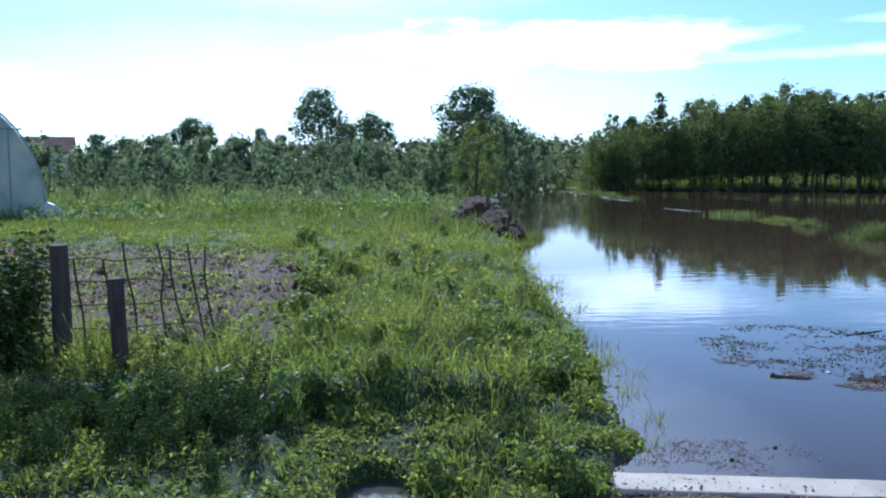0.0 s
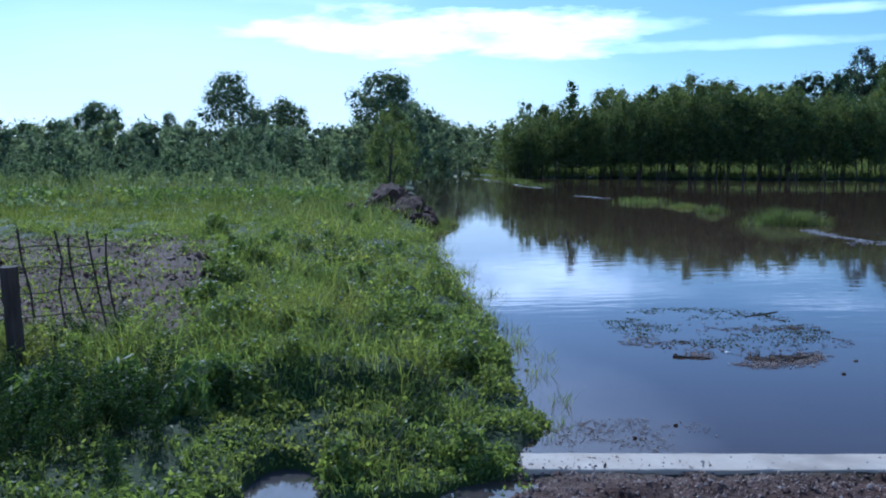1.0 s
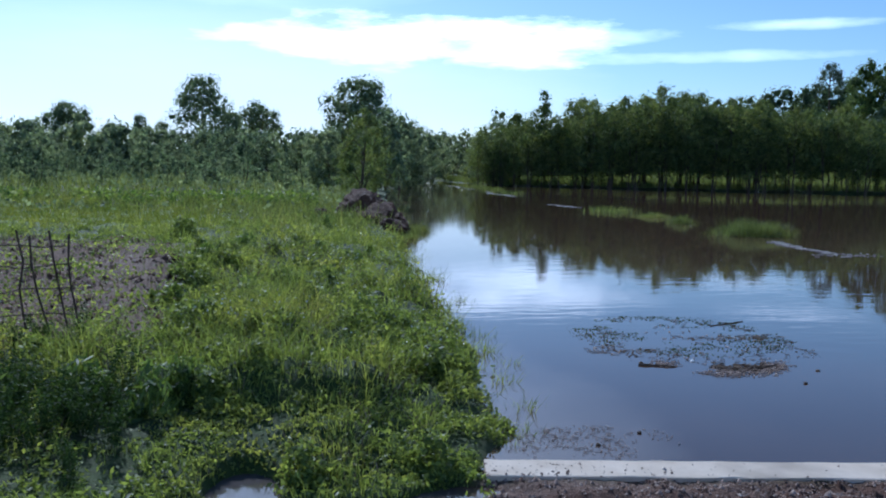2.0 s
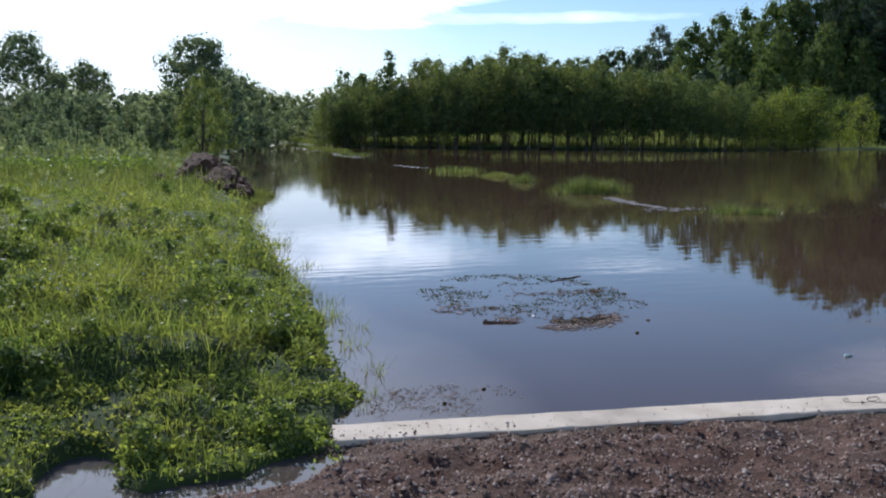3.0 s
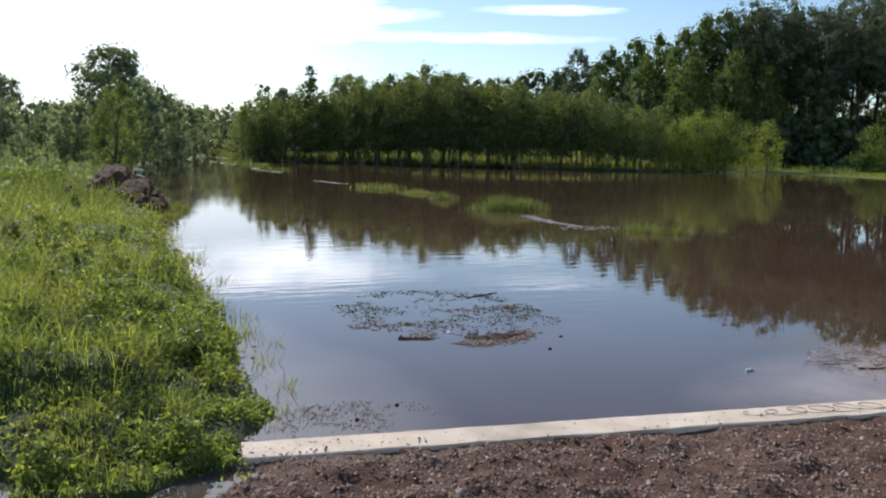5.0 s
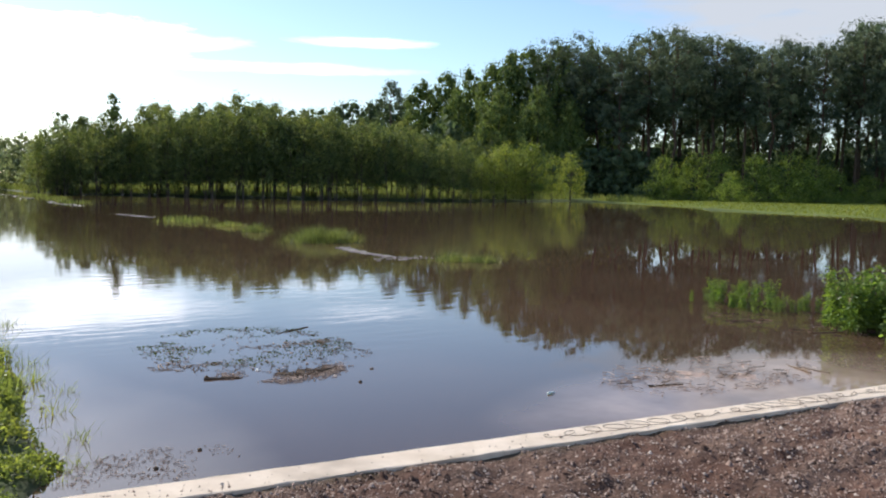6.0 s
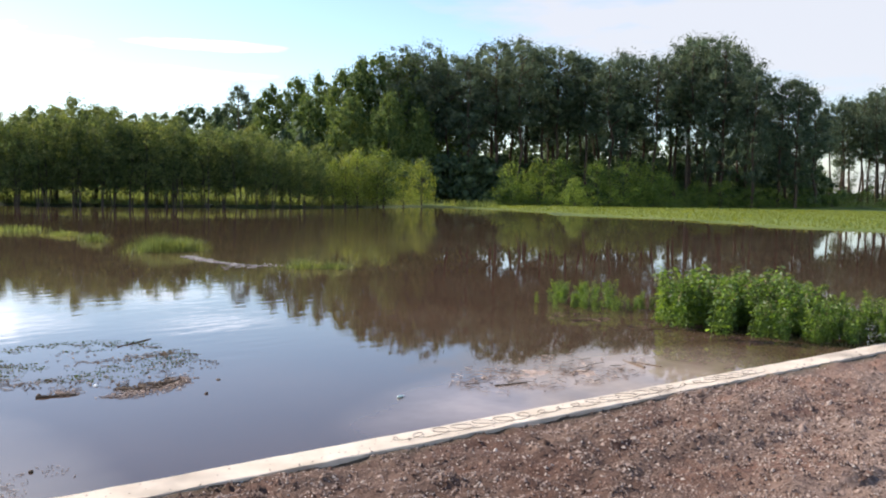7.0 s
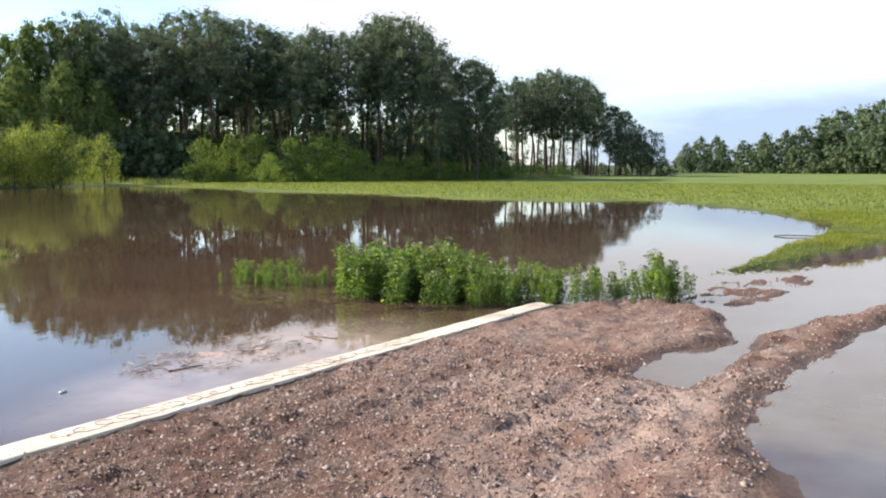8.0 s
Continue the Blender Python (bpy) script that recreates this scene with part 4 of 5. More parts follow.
rounds = [make_tree("field_tree", "full round-crowned tree beyond the field", 470 + k, 12.0, 2.6, 4.2, 0.22, 240, 11000, 1.1, 0.38, HAZED_FIELD_LEAF, BARK, ball, 0.55, 12, None, 0.8, heart=0.3, shell=0.05, lop=0.06) for k in range(3)]
airy = make_tree("tall_poplar", "tall airy poplar above the field hedge", 460, 12.6, 2.5, 3.9, 0.2, 220, 9500, 1.05, 0.36, HAZED_FIELD_LEAF, BARK, ball, 0.5, 14, None, 0.85, heart=0.26, shell=0.05, lop=0.08)
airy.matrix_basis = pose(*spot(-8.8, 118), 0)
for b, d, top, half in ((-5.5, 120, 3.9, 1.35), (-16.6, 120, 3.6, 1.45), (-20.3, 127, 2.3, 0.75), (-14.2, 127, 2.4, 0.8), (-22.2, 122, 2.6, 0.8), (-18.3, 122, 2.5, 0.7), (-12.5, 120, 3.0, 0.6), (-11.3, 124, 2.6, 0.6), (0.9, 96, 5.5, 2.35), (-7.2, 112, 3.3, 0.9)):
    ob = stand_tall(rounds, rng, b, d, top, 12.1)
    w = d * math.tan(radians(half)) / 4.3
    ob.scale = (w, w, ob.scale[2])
stand_tall(broads, rng, 74.9, 130, 1.9, 13.0)
RIGHT_TOP = [(76.5, 0.7), (78.2, 1.7), (79.5, 1.8), (81.3, 1.5), (83.5, 2.3), (86.0, 2.9), (88.6, 3.6), (97.0, 4.0)]
for b in np.arange(77.6, 98, 0.85):
    stand_tall(broads, rng, b + rng.normal() * 0.25, 188 + rng.normal() * 6, rises(b, RIGHT_TOP) * rng.uniform(0.88, 1.03), 13.0, rng.uniform(0.8, 1.2))
for b in np.arange(73.5, 79, 0.9):
    stand_tall(broads, rng, b, 330, 0.55 + 0.15 * rng.uniform(), 13.0, 1.6)

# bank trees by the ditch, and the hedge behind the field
bank_trees = [make_tree("bank_willow", "bushy green willow on the ditch bank", 500 + k, 4.4, 0.35, 1.5, 0.09, 110, 2000, 0.58, 0.27, HAZED_FIELD_LEAF, BARK, egg, 0.45, 10, np.array([0, 0, 0.4]), group="trees along the ditch", heart=0.3, shell=0.25) for k in range(3)]
dark_bank = [make_tree("bank_alder", "dense green alder on the ditch bank", 520 + k, 4.6, 0.35, 1.45, 0.1, 110, 5200, 0.42, 0.13, WILLOW, BARK, egg, 0.55, 10, None, heart=0.45, shell=0.35) for k in range(2)]
rng = np.random.default_rng(15)
stand_tall(dark_bank, rng, 0.95, 35.5, 3.75, 4.7, 0.92)
stand_tall(dark_bank, rng, 1.9, 46, 3.1, 4.7, 0.9)
for b, d, top, wide in ((-1.0, 44, 2.5, 0.95), (2.6, 54, 3.5, 0.95), (3.5, 63, 3.3, 0.95), (4.3, 74, 2.9, 1.0), (5.0, 84, 2.6, 1.0), (5.7, 100, 2.3, 1.0), (4.2, 66, 2.0, 1.0), (7.0, 112, 2.2, 1.1), (6.4, 118, 2.3, 1.1), (7.8, 108, 2.4, 1.1), (8.7, 100, 2.5, 1.0),
                        (8.6, 84, 1.7, 1.0), (9.3, 78, 1.9, 0.9), (10.0, 92, 2.6, 1.0), (11.0, 96, 3.0, 1.0), (9.8, 76, 2.4, 0.8), (10.6, 79, 2.9, 0.8), (3.2, 104, 2.6, 1.1), (-2.0, 90, 2.3, 1.0), (2.2, 82, 2.9, 1.0)):
    stand_tall(bank_trees, rng, b, d, top, 4.5, wide)
saplings = [make_tree("orchard_sapling", "slender young tree in the rough field", 600 + k, 3.0 + 0.3 * (k % 3), 0.55, 0.75, 0.03, 30, 620, 0.36, 0.19, HAZED_FIELD_LEAF, BARK, egg, 0.5, 6, np.array([0, 0, 0.6]), group="young trees in the field", heart=0.4) for k in range(5)]
for row, y0 in enumerate((40, 47, 55, 64, 74)):
    for x in np.arange(-2.2 - row * 0.3, -0.52 * (y0 + 6), -1.7 - 0.2 * row):
        plant(saplings, rng, x + rng.normal() * 0.5, y0 + rng.normal() * 1.4, rng.uniform(0.5, 1.0))
for x in np.arange(-2, -62, -2.2):
    plant(bank_trees, rng, x + rng.normal() * 0.7, 92 + rng.normal() * 3, rng.uniform(0.75, 1.12) * (0.68 if x < -40.5 else 0.95))

# thickets that close the view under and behind the trees
thickets = [make_tree("thicket", "dense green thicket of mixed shrubs and young trees", 700 + k, 4.6, 0.05, 3.4, 0.07, 70, 600, 0.95, 0.6, BROAD, BARK, dome, 0.55, 6, np.array([0, 0, 0.4]),
                      0.5, "thicket", "thickets behind the trees", heart=0.36, shell=0.25) for k in range(4)]
rng = np.random.default_rng(21)
for b in np.arange(11, 40, 1.6):                       # behind the willow plantation
    plant(thickets, rng, *spot(b + rng.normal() * 0.3, 101 + rng.normal() * 3 - 0.3 * max(0, b - 12)), rng.uniform(1.0, 1.3))
for b in np.arange(42.5, 66, 1.4):                     # under the pines
    plant(thickets, rng, *spot(b + rng.normal() * 0.3, 99 + rng.normal() * 2), rng.uniform(0.7, 0.95))
    plant(thickets, rng, *spot(b + 0.7, 110 + rng.normal() * 2), rng.uniform(0.9, 1.2))
for b in np.arange(33.5, 46.5, 1.6):
    plant(thickets, rng, *spot(b, 88 + rng.normal()), rng.uniform(0.75, 1.0))
for b in np.arange(66, 77, 1.3):
    plant(thickets, rng, *spot(b, 136 + rng.normal() * 3), rng.uniform(0.35, 0.6))
for b in np.arange(77.5, 98, 1.2):
    plant(thickets, rng, *spot(b + rng.normal() * 0.2, 178), rng.uniform(1.0, 1.3) * (0.7 + 0.5 * smooth(b, 80, 90)))
# hedge leaves take the paled tone that stands for haze
hedge_thickets = [make_tree("thicket", "green thicket in the far field hedge, leaves paled for haze", 710 + k, 4.6, 0.05, 3.4, 0.07, 90, 1300, 1.0, 0.5, HAZED_FIELD_LEAF, BARK, dome, 0.5, 6, np.array([0, 0, 0.4]),
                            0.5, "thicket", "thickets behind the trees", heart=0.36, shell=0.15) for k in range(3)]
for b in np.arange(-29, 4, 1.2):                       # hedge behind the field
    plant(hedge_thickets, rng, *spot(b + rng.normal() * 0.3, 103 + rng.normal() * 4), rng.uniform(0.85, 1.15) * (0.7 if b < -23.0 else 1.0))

# ---- kerb of the culvert ----
def make_kerb():
    ln = (KERB_B - KERB_A).length
    n = 90
    rng = np.random.default_rng(31)
    prof = [(0.0, -0.22), (0.0, 0.036), (0.008, KERB_TOP), (KERB_W - 0.01, KERB_TOP), (KERB_W, 0.038), (KERB_W, -0.4)]
    bm = bmesh.new()
    rows = []
    for i in range(n + 1):
        chip = max(0.0, rng.normal() - 1.2) * 0.012
        rows.append([bm.verts.new((ln * i / n, a + (chip if k < 3 else 0) + rng.normal() * 0.0015, b - (chip * 0.6 if k == 2 else 0) + rng.normal() * 0.0012)) for k, (a, b) in enumerate(prof)])
    for a, b in zip(rows, rows[1:]):
        for k in range(len(prof) - 1):
            bm.faces.new((a[k], b[k], b[k + 1], a[k + 1]))
    bm.faces.new(rows[0])
    bm.faces.new(rows[-1][::-1])
    bmesh.ops.recalc_face_normals(bm, faces=bm.faces)
    ob = part("concrete_kerb", bm, CONCRETE)
    ob.matrix_basis = Matrix.Translation(KERB_A) @ pose(0, 0, 0, 0, 0, math.degrees(math.atan2(KERB_B.y - KERB_A.y, KERB_B.x - KERB_A.x)))
    tagged(ob, "long pale concrete kerb between gravel track and water", "kerb")
    return ob


kerb = make_kerb()
KERB_M = kerb.matrix_basis.copy()


def on_kerb(u, v, z=0.0):
    return KERB_M @ Vector((u, v, KERB_TOP + z))


# a loose wire stretched out in loops along the kerb
pts, a = [], 0.0
for i in range(420):
    a = i * 0.33
    u = 2.75 + i * 0.0088
    fade = 0.45 + 0.55 * abs(math.sin(u * 2.3))
    pts.append((on_kerb(u + 0.11 * fade * math.cos(a), 0.125 + 0.07 * fade * math.sin(a + 0.4 * math.sin(u * 5)), 0.005 + 0.003 * math.sin(a * 0.5)), 0.0017))
wire = thing("coiled_wire", "loose coil of rusty wire lying along the kerb", "wire")
part("strand", tubes("strand", [([p for p, r in pts], [r for p, r in pts])], 5), RUST, wire)


# ---- loose stones ----
def stone_arrays(P, size, rng, whole=False):
    """Angular little stones, half sunk in the ground unless whole."""
    n = len(P)
    base = np.array([(math.cos(k * 1.5708), math.sin(k * 1.5708), -0.45) for k in range(4)] + [(0, 0, 0.75)], float)
    V = base[None] * size[:, None, None] * rng.uniform(0.7, 1.25, (n, 5, 1)) * np.array([1.0, 0.85, 0.8])
    V = V + rng.normal(size=(n, 5, 3)) * size[:, None, None] * 0.18
    a = rng.uniform(0, 2 * math.pi, n)
    c, s = np.cos(a)[:, None], np.sin(a)[:, None]
    V = np.stack([V[:, :, 0] * c - V[:, :, 1] * s, V[:, :, 0] * s + V[:, :, 1] * c, V[:, :, 2]], 2) + P[:, None, :]
    T = np.array([(k, (k + 1) % 4, 4) for k in range(4)] + ([(0, 3, 2), (0, 2, 1)] if whole else []))
    return V.reshape(-1, 3), (np.arange(n)[:, None, None] * 5 + T[None]).reshape(-1, 3)


def scatter(n, x0, x1, y0, y1, rng, keep):
    """n random places in a box, thinned by keep(x, y, z, zones) in 0..1."""
    x, y = rng.uniform(x0, x1, n), rng.uniform(y0, y1, n)
    z, zones = land(x, y)
    ok = rng.uniform(0, 1, n) < keep(x, y, z, zones)
    return np.stack([x[ok], y[ok], z[ok]], 1)


rng = np.random.default_rng(41)


def gravelly(x, y, z, zones):
    return zones["gravel"] * (z > -0.004) * (0.4 + 0.6 * smooth(0.6 * fbm(x, y, 1.3, 21) + 0.4 * fbm(x, y, 5.0, 22), 0.4, 0.56))


P = np.concatenate([scatter(120000, -0.9, 6.5, -3.6, 0.25, rng, lambda x, y, z, k: gravelly(x, y, z, k) * (np.abs(y + 3.8) < 0.55 * (x + 0.6) + 4.5)), scatter(26000, 6.5, 13.0, -4.2, -0.4, rng, gravelly)])
size = 0.0060 * np.exp(rng.normal(size=len(P)) * 0.45)
P[:, 2] += size * 0.25
me = tri_mesh("gravel", *stone_arrays(P, size, rng))
tagged(part("gravel", me, STONE), "reddish-brown crushed gravel spread over the track", "gravel", kind="stuff")
P = np.concatenate([scatter(7500, -0.9, 6.5, -3.6, 0.2, rng, gravelly), scatter(1600, 6.5, 12.5, -4.2, -0.5, rng, gravelly)])
size = 0.012 * np.exp(rng.normal(size=len(P)) * 0.4)
CLOD = island_mat("track_clods", [(0.0, (0.070, 0.040, 0.029)), (0.6, (0.16, 0.094, 0.068)), (1.0, (0.25, 0.165, 0.125))], 0.95)
tagged(part("track_clods", tri_mesh("track_clods", *stone_arrays(P, size, rng)), CLOD), "crumbly clods of reddish earth churned up on the track", "soil", kind="stuff")
shapes = []
for k in range(6):
    me = tri_mesh("stone", *stone_arrays(np.zeros((1, 3)), np.array([0.0105]), rng, True))
    me.materials.append(STONE)
    shapes.append(me)
P = scatter(1500, 0.2, 7.5, -2.8, 0.1, rng, gravelly)[:260]
for p in P:
    ob = new("stone", shapes[rng.integers(0, 6)])
    ob.matrix_basis = pose(p[0], p[1], p[2] + 0.005, 0, 0, rng.uniform(0, 360)) @ Matrix.Diagonal((*rng.uniform(0.7, 1.6, 3), 1))
    tagged(ob, "angular pebble lying on the gravel track", "stone", "loose stones on the track")
crumbs = np.array([on_kerb(u, v, 0.002) for u, v in zip(np.where(np.arange(270) < 80, rng.uniform(0, 0.95, 270) ** 1.5, rng.uniform(0, 8.6, 270)), 0.22 * rng.beta(0.7, 1.1, 270))])
me = tri_mesh("grit", *stone_arrays(crumbs, 0.0055 * np.exp(rng.normal(size=270) * 0.45), rng))
tagged(part("grit", me, STONE), "scattered dark grit and crumbs on the concrete kerb", "grit", kind="stuff")

# ---- grass and weeds ----
rng = np.random.default_rng(51)


def tall(x, y):
    """How high the bank's growth stands."""
    low = 1 - 0.75 * np.exp(-((x + 1.1) / 0.45) ** 2 - ((y - 0.6) / 0.55) ** 2)
    return low * (0.32 + 0.68 * smooth(y, 0.6, 2.2)) * (0.035 + 0.13 * smooth(fbm(x, y, 1.1, 31), 0.42, 0.75) + 0.22 * smooth(fbm(x, y, 3.4, 32), 0.46, 0.68))


def banky(x, y, z, zones):
    d = outline(x, y, POND) + (fbm(x, y, 0.9, 3) - 0.5) * 0.35
    bare = smooth(0.5 * fbm(x, y, 0.95, 33) + 0.5 * fbm(x, y, 3.6, 34), 0.43, 0.52) * (1 - 0.85 * np.exp(-((x + 0.74 + 0.12 * np.sin(y * 3)) / 0.16) ** 2) * smooth(y, 1.0, 1.4) * (1 - smooth(y, 2.6, 3.2)))
    return (1 - zones["gravel"]) * (1 - 0.96 * zones["soil"]) * (((z > -0.012) & (d < 0.2)) | ((d > -0.15) & (d < 0.13) & (y > 0.7))) * (0.1 + 0.9 * bare) * (1 - 0.45 * (x < -1.6) * smooth(y + 0.12 * x, -0.45, -0.15) * (1 - smooth(y, 1.3, 1.7))) * ((x < 0.02) | (y > 0.75)) * ((y > -0.12) | ((x < -1.42) & (y > -0.9)))


def grassy(x, y):
    """Where grass rather than leafy weeds has the upper hand."""
    return smooth(0.6 * fbm(x, y, 1.7, 35) + 0.4 * fbm(x, y, 4.5, 36), 0.46, 0.56)


near = scatter(64000, -4.6, 0.55, -1.6, 4.5, rng, lambda x, y, z, k: banky(x, y, z, k) * (0.08 + 0.62 * grassy(x, y)))
mid = scatter(100000, -10.5, 0.7, 4.5, 14.0, rng, lambda x, y, z, k: banky(x, y, z, k) * (0.12 + 0.6 * grassy(x, y)))
far = scatter(60000, -16.0, 1.2, 14.0, 32.0, rng, lambda x, y, z, k: banky(x, y, z, k) * (1 - 0.93 * k["lawn"]) * (x > -3 - 0.55 * (y + 3.8)))
near = near[near[:, 0] > -1.4 - 0.56 * (near[:, 1] + 3.8)]
mid = mid[mid[:, 0] > -1.4 - 0.56 * (mid[:, 1] + 3.8)]
for nm, pts, k, w, two, lab in (("bank_grass", near, 1.2, 0.0055, True, "lush green grass on the ditch bank"), ("bank_grass", mid, 1.2, 0.010, False, "lush green grass on the ditch bank"),
                                ("field_grass", far, 1.25, 0.026, False, "rough green grass in the field")):
    part_ob = part(nm, blade_mesh(nm, pts, tall(pts[:, 0], pts[:, 1]) * k, w, rng, 0.95, two), GRASS_TALL if nm == "field_grass" else GRASS)
    tagged(part_ob, lab, "grass", kind="stuff")


pts = scatter(15000, -4.0, 0.5, -0.6, 9.0, rng, lambda x, y, z, k: banky(x, y, z, k) * smooth(fbm(x, y, 2.3, 37), 0.45, 0.62))
DRY = island_mat("dry_stems", [(0.0, (0.10, 0.07, 0.04)), (0.6, (0.25, 0.19, 0.11)), (1.0, (0.5, 0.43, 0.30))], 0.8)
tagged(part("dry_stems", blade_mesh("dry_stems", pts, 0.03 + 0.9 * tall(pts[:, 0], pts[:, 1]), 0.006, rng, 1.4, True), DRY), "withered brown stalks tangled among the bank weeds", "dry stems", kind="stuff")


def herb_leaves(pts, size, lift, rng):
    t = tall(pts[:, 0], pts[:, 1])
    C = pts.copy()
    C[:, 2] += t * rng.uniform(0.1, 0.85, len(C)) * lift
    return leaf_mesh("weeds", C, size, rng, 0.42, np.array([0, 0, 0.15]), 1.0, (), np.array([0.0, 0.0, 0.55]) + rng.normal(size=(len(C), 3)) * 0.5)


for count, box, size in ((230000, (-4.6, 0.5, -1.6, 4.5), 0.034), (150000, (-10.5, 0.7, 4.5, 14.0), 0.05), (50000, (-16, 1.2, 14, 30), 0.08)):
    pts = scatter(count, *box, rng, lambda x, y, z, k: banky(x, y, z, k) * (1 - 0.95 * k["lawn"]) * (1 - 0.7 * grassy(x, y)))
    pts = pts[pts[:, 0] > -1.4 - 0.56 * (pts[:, 1] + 3.8)]
    tagged(part("weeds", herb_leaves(pts, size, 1.0, rng), WEED), "low broad-leaved weeds among the bank grass", "weeds", kind="stuff")

# White flecks strewn over the weeds: sparkle of sun on leaves, put in as colour.
GLINT_WHITE = plain_mat("white_glints", (0.62, 0.63, 0.60), (0.78, 0.79, 0.76), 30, 0.6, 0.1, 0.001)
C = scatter(5200, -2.6, 0.3, 2.0, 13.0, rng, lambda x, y, z, k: banky(x, y, z, k) * smooth(fbm(x, y, 0.9, 39) + 0.12 * x, 0.3, 0.5))
C[:, 2] += tall(C[:, 0], C[:, 1]) * rng.uniform(0.6, 1.0, len(C))
tagged(part("wild_flowers", leaf_mesh("wild_flowers", C, 0.018, rng, 0.8, None), GLINT_WHITE), "tiny white flecks over the bank weeds, painted as sun glints", "flowers", kind="stuff")

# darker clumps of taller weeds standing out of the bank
clumps = [make_tree("weed_clump", "dark leafy clump of tall weeds on the bank", 960 + k, 0.34, 0.02, 0.22, 0.006, 40, 750, 0.075, 0.085, CLUMP if k < 3 else WEED, DARK_AND_SHADED_WEED, dome, 0.2, 8, np.array([0, 0, 1.5]), 0.6,
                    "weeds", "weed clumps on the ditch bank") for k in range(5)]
for x, y, s in ((-1.58, 4.65, 1.15), (-2.23, 6.75, 1.5), (-0.92, 4.95, 0.9), (-0.48, 4.1, 1.1), (-3.4, 11.8, 1.9), (-0.91, 5.4, 0.8), (-0.53, 4.3, 0.8), (-2.36, 7.7, 1.3), (-2.2, 9.8, 1.6), (-1.0, 14.9, 1.5),
                (-1.74, 1.05, 1.25), (-2.1, 1.1, 1.3), (-2.5, 1.0, 1.2), (-1.55, 1.3, 0.9), (-0.5, 8.3, 1.2), (-1.4, 6.3, 1.0), (-0.35, 6.6, 1.0), (-0.2, 3.3, 0.9)):
    plant(clumps, rng, x, y, s * 0.75, 0.08 * s)

leafy = [make_tree("weed_clump", "bright leafy tussock of weeds on the bank", 970 + k, 0.24, 0.0, 0.2, 0.005, 34, 520, 0.06, 0.046, WEED, DARK_AND_SHADED_WEED, dome, 0.55, 8, np.array([0, 0, 0.3]), 0.6,
                   "weeds", "leafy tussocks on the ditch bank") for k in range(4)]
spots = scatter(900, -4.0, 0.2, -0.05, 9.5, rng, lambda x, y, z, k: banky(x, y, z, k) * smooth(fbm(x, y, 1.7, 38), 0.4, 0.55) * (x > -1.6 - 0.2 * y))
for p in spots[:95]:
    plant(leafy, rng, float(p[0]), float(p[1]), rng.uniform(0.5, 1.05), 0.03)

# rough tall growth across the field, in bands
pts = scatter(44000, -52, 0.5, 22, 92, rng, lambda x, y, z, k: (x > -3 - 0.56 * (y + 3.8)) * (0.35 + 0.65 * smooth(fbm(x * 0.35, y, 0.35, 41), 0.4, 0.6)) * (1 - smooth(y, 60, 95) * 0.6) * (outline(x, y, POND) < 0))
band = 0.32 + 0.45 * smooth(fbm(pts[:, 0] * 0.3, pts[:, 1], 0.3, 42), 0.4, 0.7)
tagged(part("field_weeds", blade_mesh("field_weeds", pts, band, 0.05, rng, 0.5, False), GRASS_TALL), "tall grey-green weeds and grass across the field", "weeds", kind="stuff")
C = scatter(60000, -52, 0.5, 20, 90, rng, lambda x, y, z, k: (x > -3 - 0.56 * (y + 3.8)) * smooth(fbm(x * 0.35, y, 0.35, 41), 0.42, 0.62) * (outline(x, y, POND) < -0.5))
C[:, 2] += rng.uniform(0.05, 0.6, len(C)) * (0.4 + 0.9 * smooth(fbm(C[:, 0] * 0.3, C[:, 1], 0.3, 42), 0.4, 0.7))
tagged(part("field_weeds", leaf_mesh("field_weeds", C, 0.2, rng, 0.55, None), HAZED_FIELD_LEAF), "bushy grey-green weeds in the far field", "weeds", kind="stuff")
C = scatter(9000, -22, -1.5, 23.0, 27.5, rng, lambda x, y, z, k: smooth(fbm(x, y * 0.5, 0.6, 45), 0.35, 0.5) * (np.abs(y - 25.2) < 1.6))
C[:, 2] += rng.uniform(0.02, 0.5, len(C))
tagged(part("weed_ridge", leaf_mesh("weed_ridge", C, 0.13, rng, 0.5, None), CLUMP), "dark line of tall weeds behind the mown strip", "weeds", kind="stuff")
pts = scatter(26000, -18, -2.5, 13.8, 23.5, rng, lambda x, y, z, k: k["lawn"])
tagged(part("mown_grass", blade_mesh("mown_grass", pts, 0.09, 0.02, rng, 0.5, False), LAWN), "strip of short bright grass beyond the garden", "grass", kind="stuff")

# sparse growth on the dug bed
pts = scatter(30000, -9, -1.6, 2.3, 12.4, rng, lambda x, y, z, k: k["soil"] * (0.12 + 0.88 * smooth(fbm(x, y, 1.2, 43), 0.42, 0.62)) * smooth(y, 1.5, 7.0) ** 0.5)
C = pts + np.stack([0 * pts[:, 0], 0 * pts[:, 0], rng.uniform(0.01, 0.10, len(pts))], 1)
tagged(part("garden_weeds", leaf_mesh("garden_weeds", C, 0.042, rng, 0.6, np.array([0, 0, 0.3])), WEED), "sparse seedlings over the dug soil", "weeds", kind="stuff")
P = scatter(14000, -9, -1.6, 2.3, 12.2, rng, lambda x, y, z, k: k["soil"])
size = 0.02 * np.exp(rng.normal(size=len(P)) * 0.5)
SOIL_CLOD = island_mat("soil_clods", [(0.0, (0.050, 0.028, 0.017)), (0.6, (0.165, 0.094, 0.058)), (0.93, (0.28, 0.18, 0.12)), (1.0, (0.52, 0.43, 0.36))], 0.9)
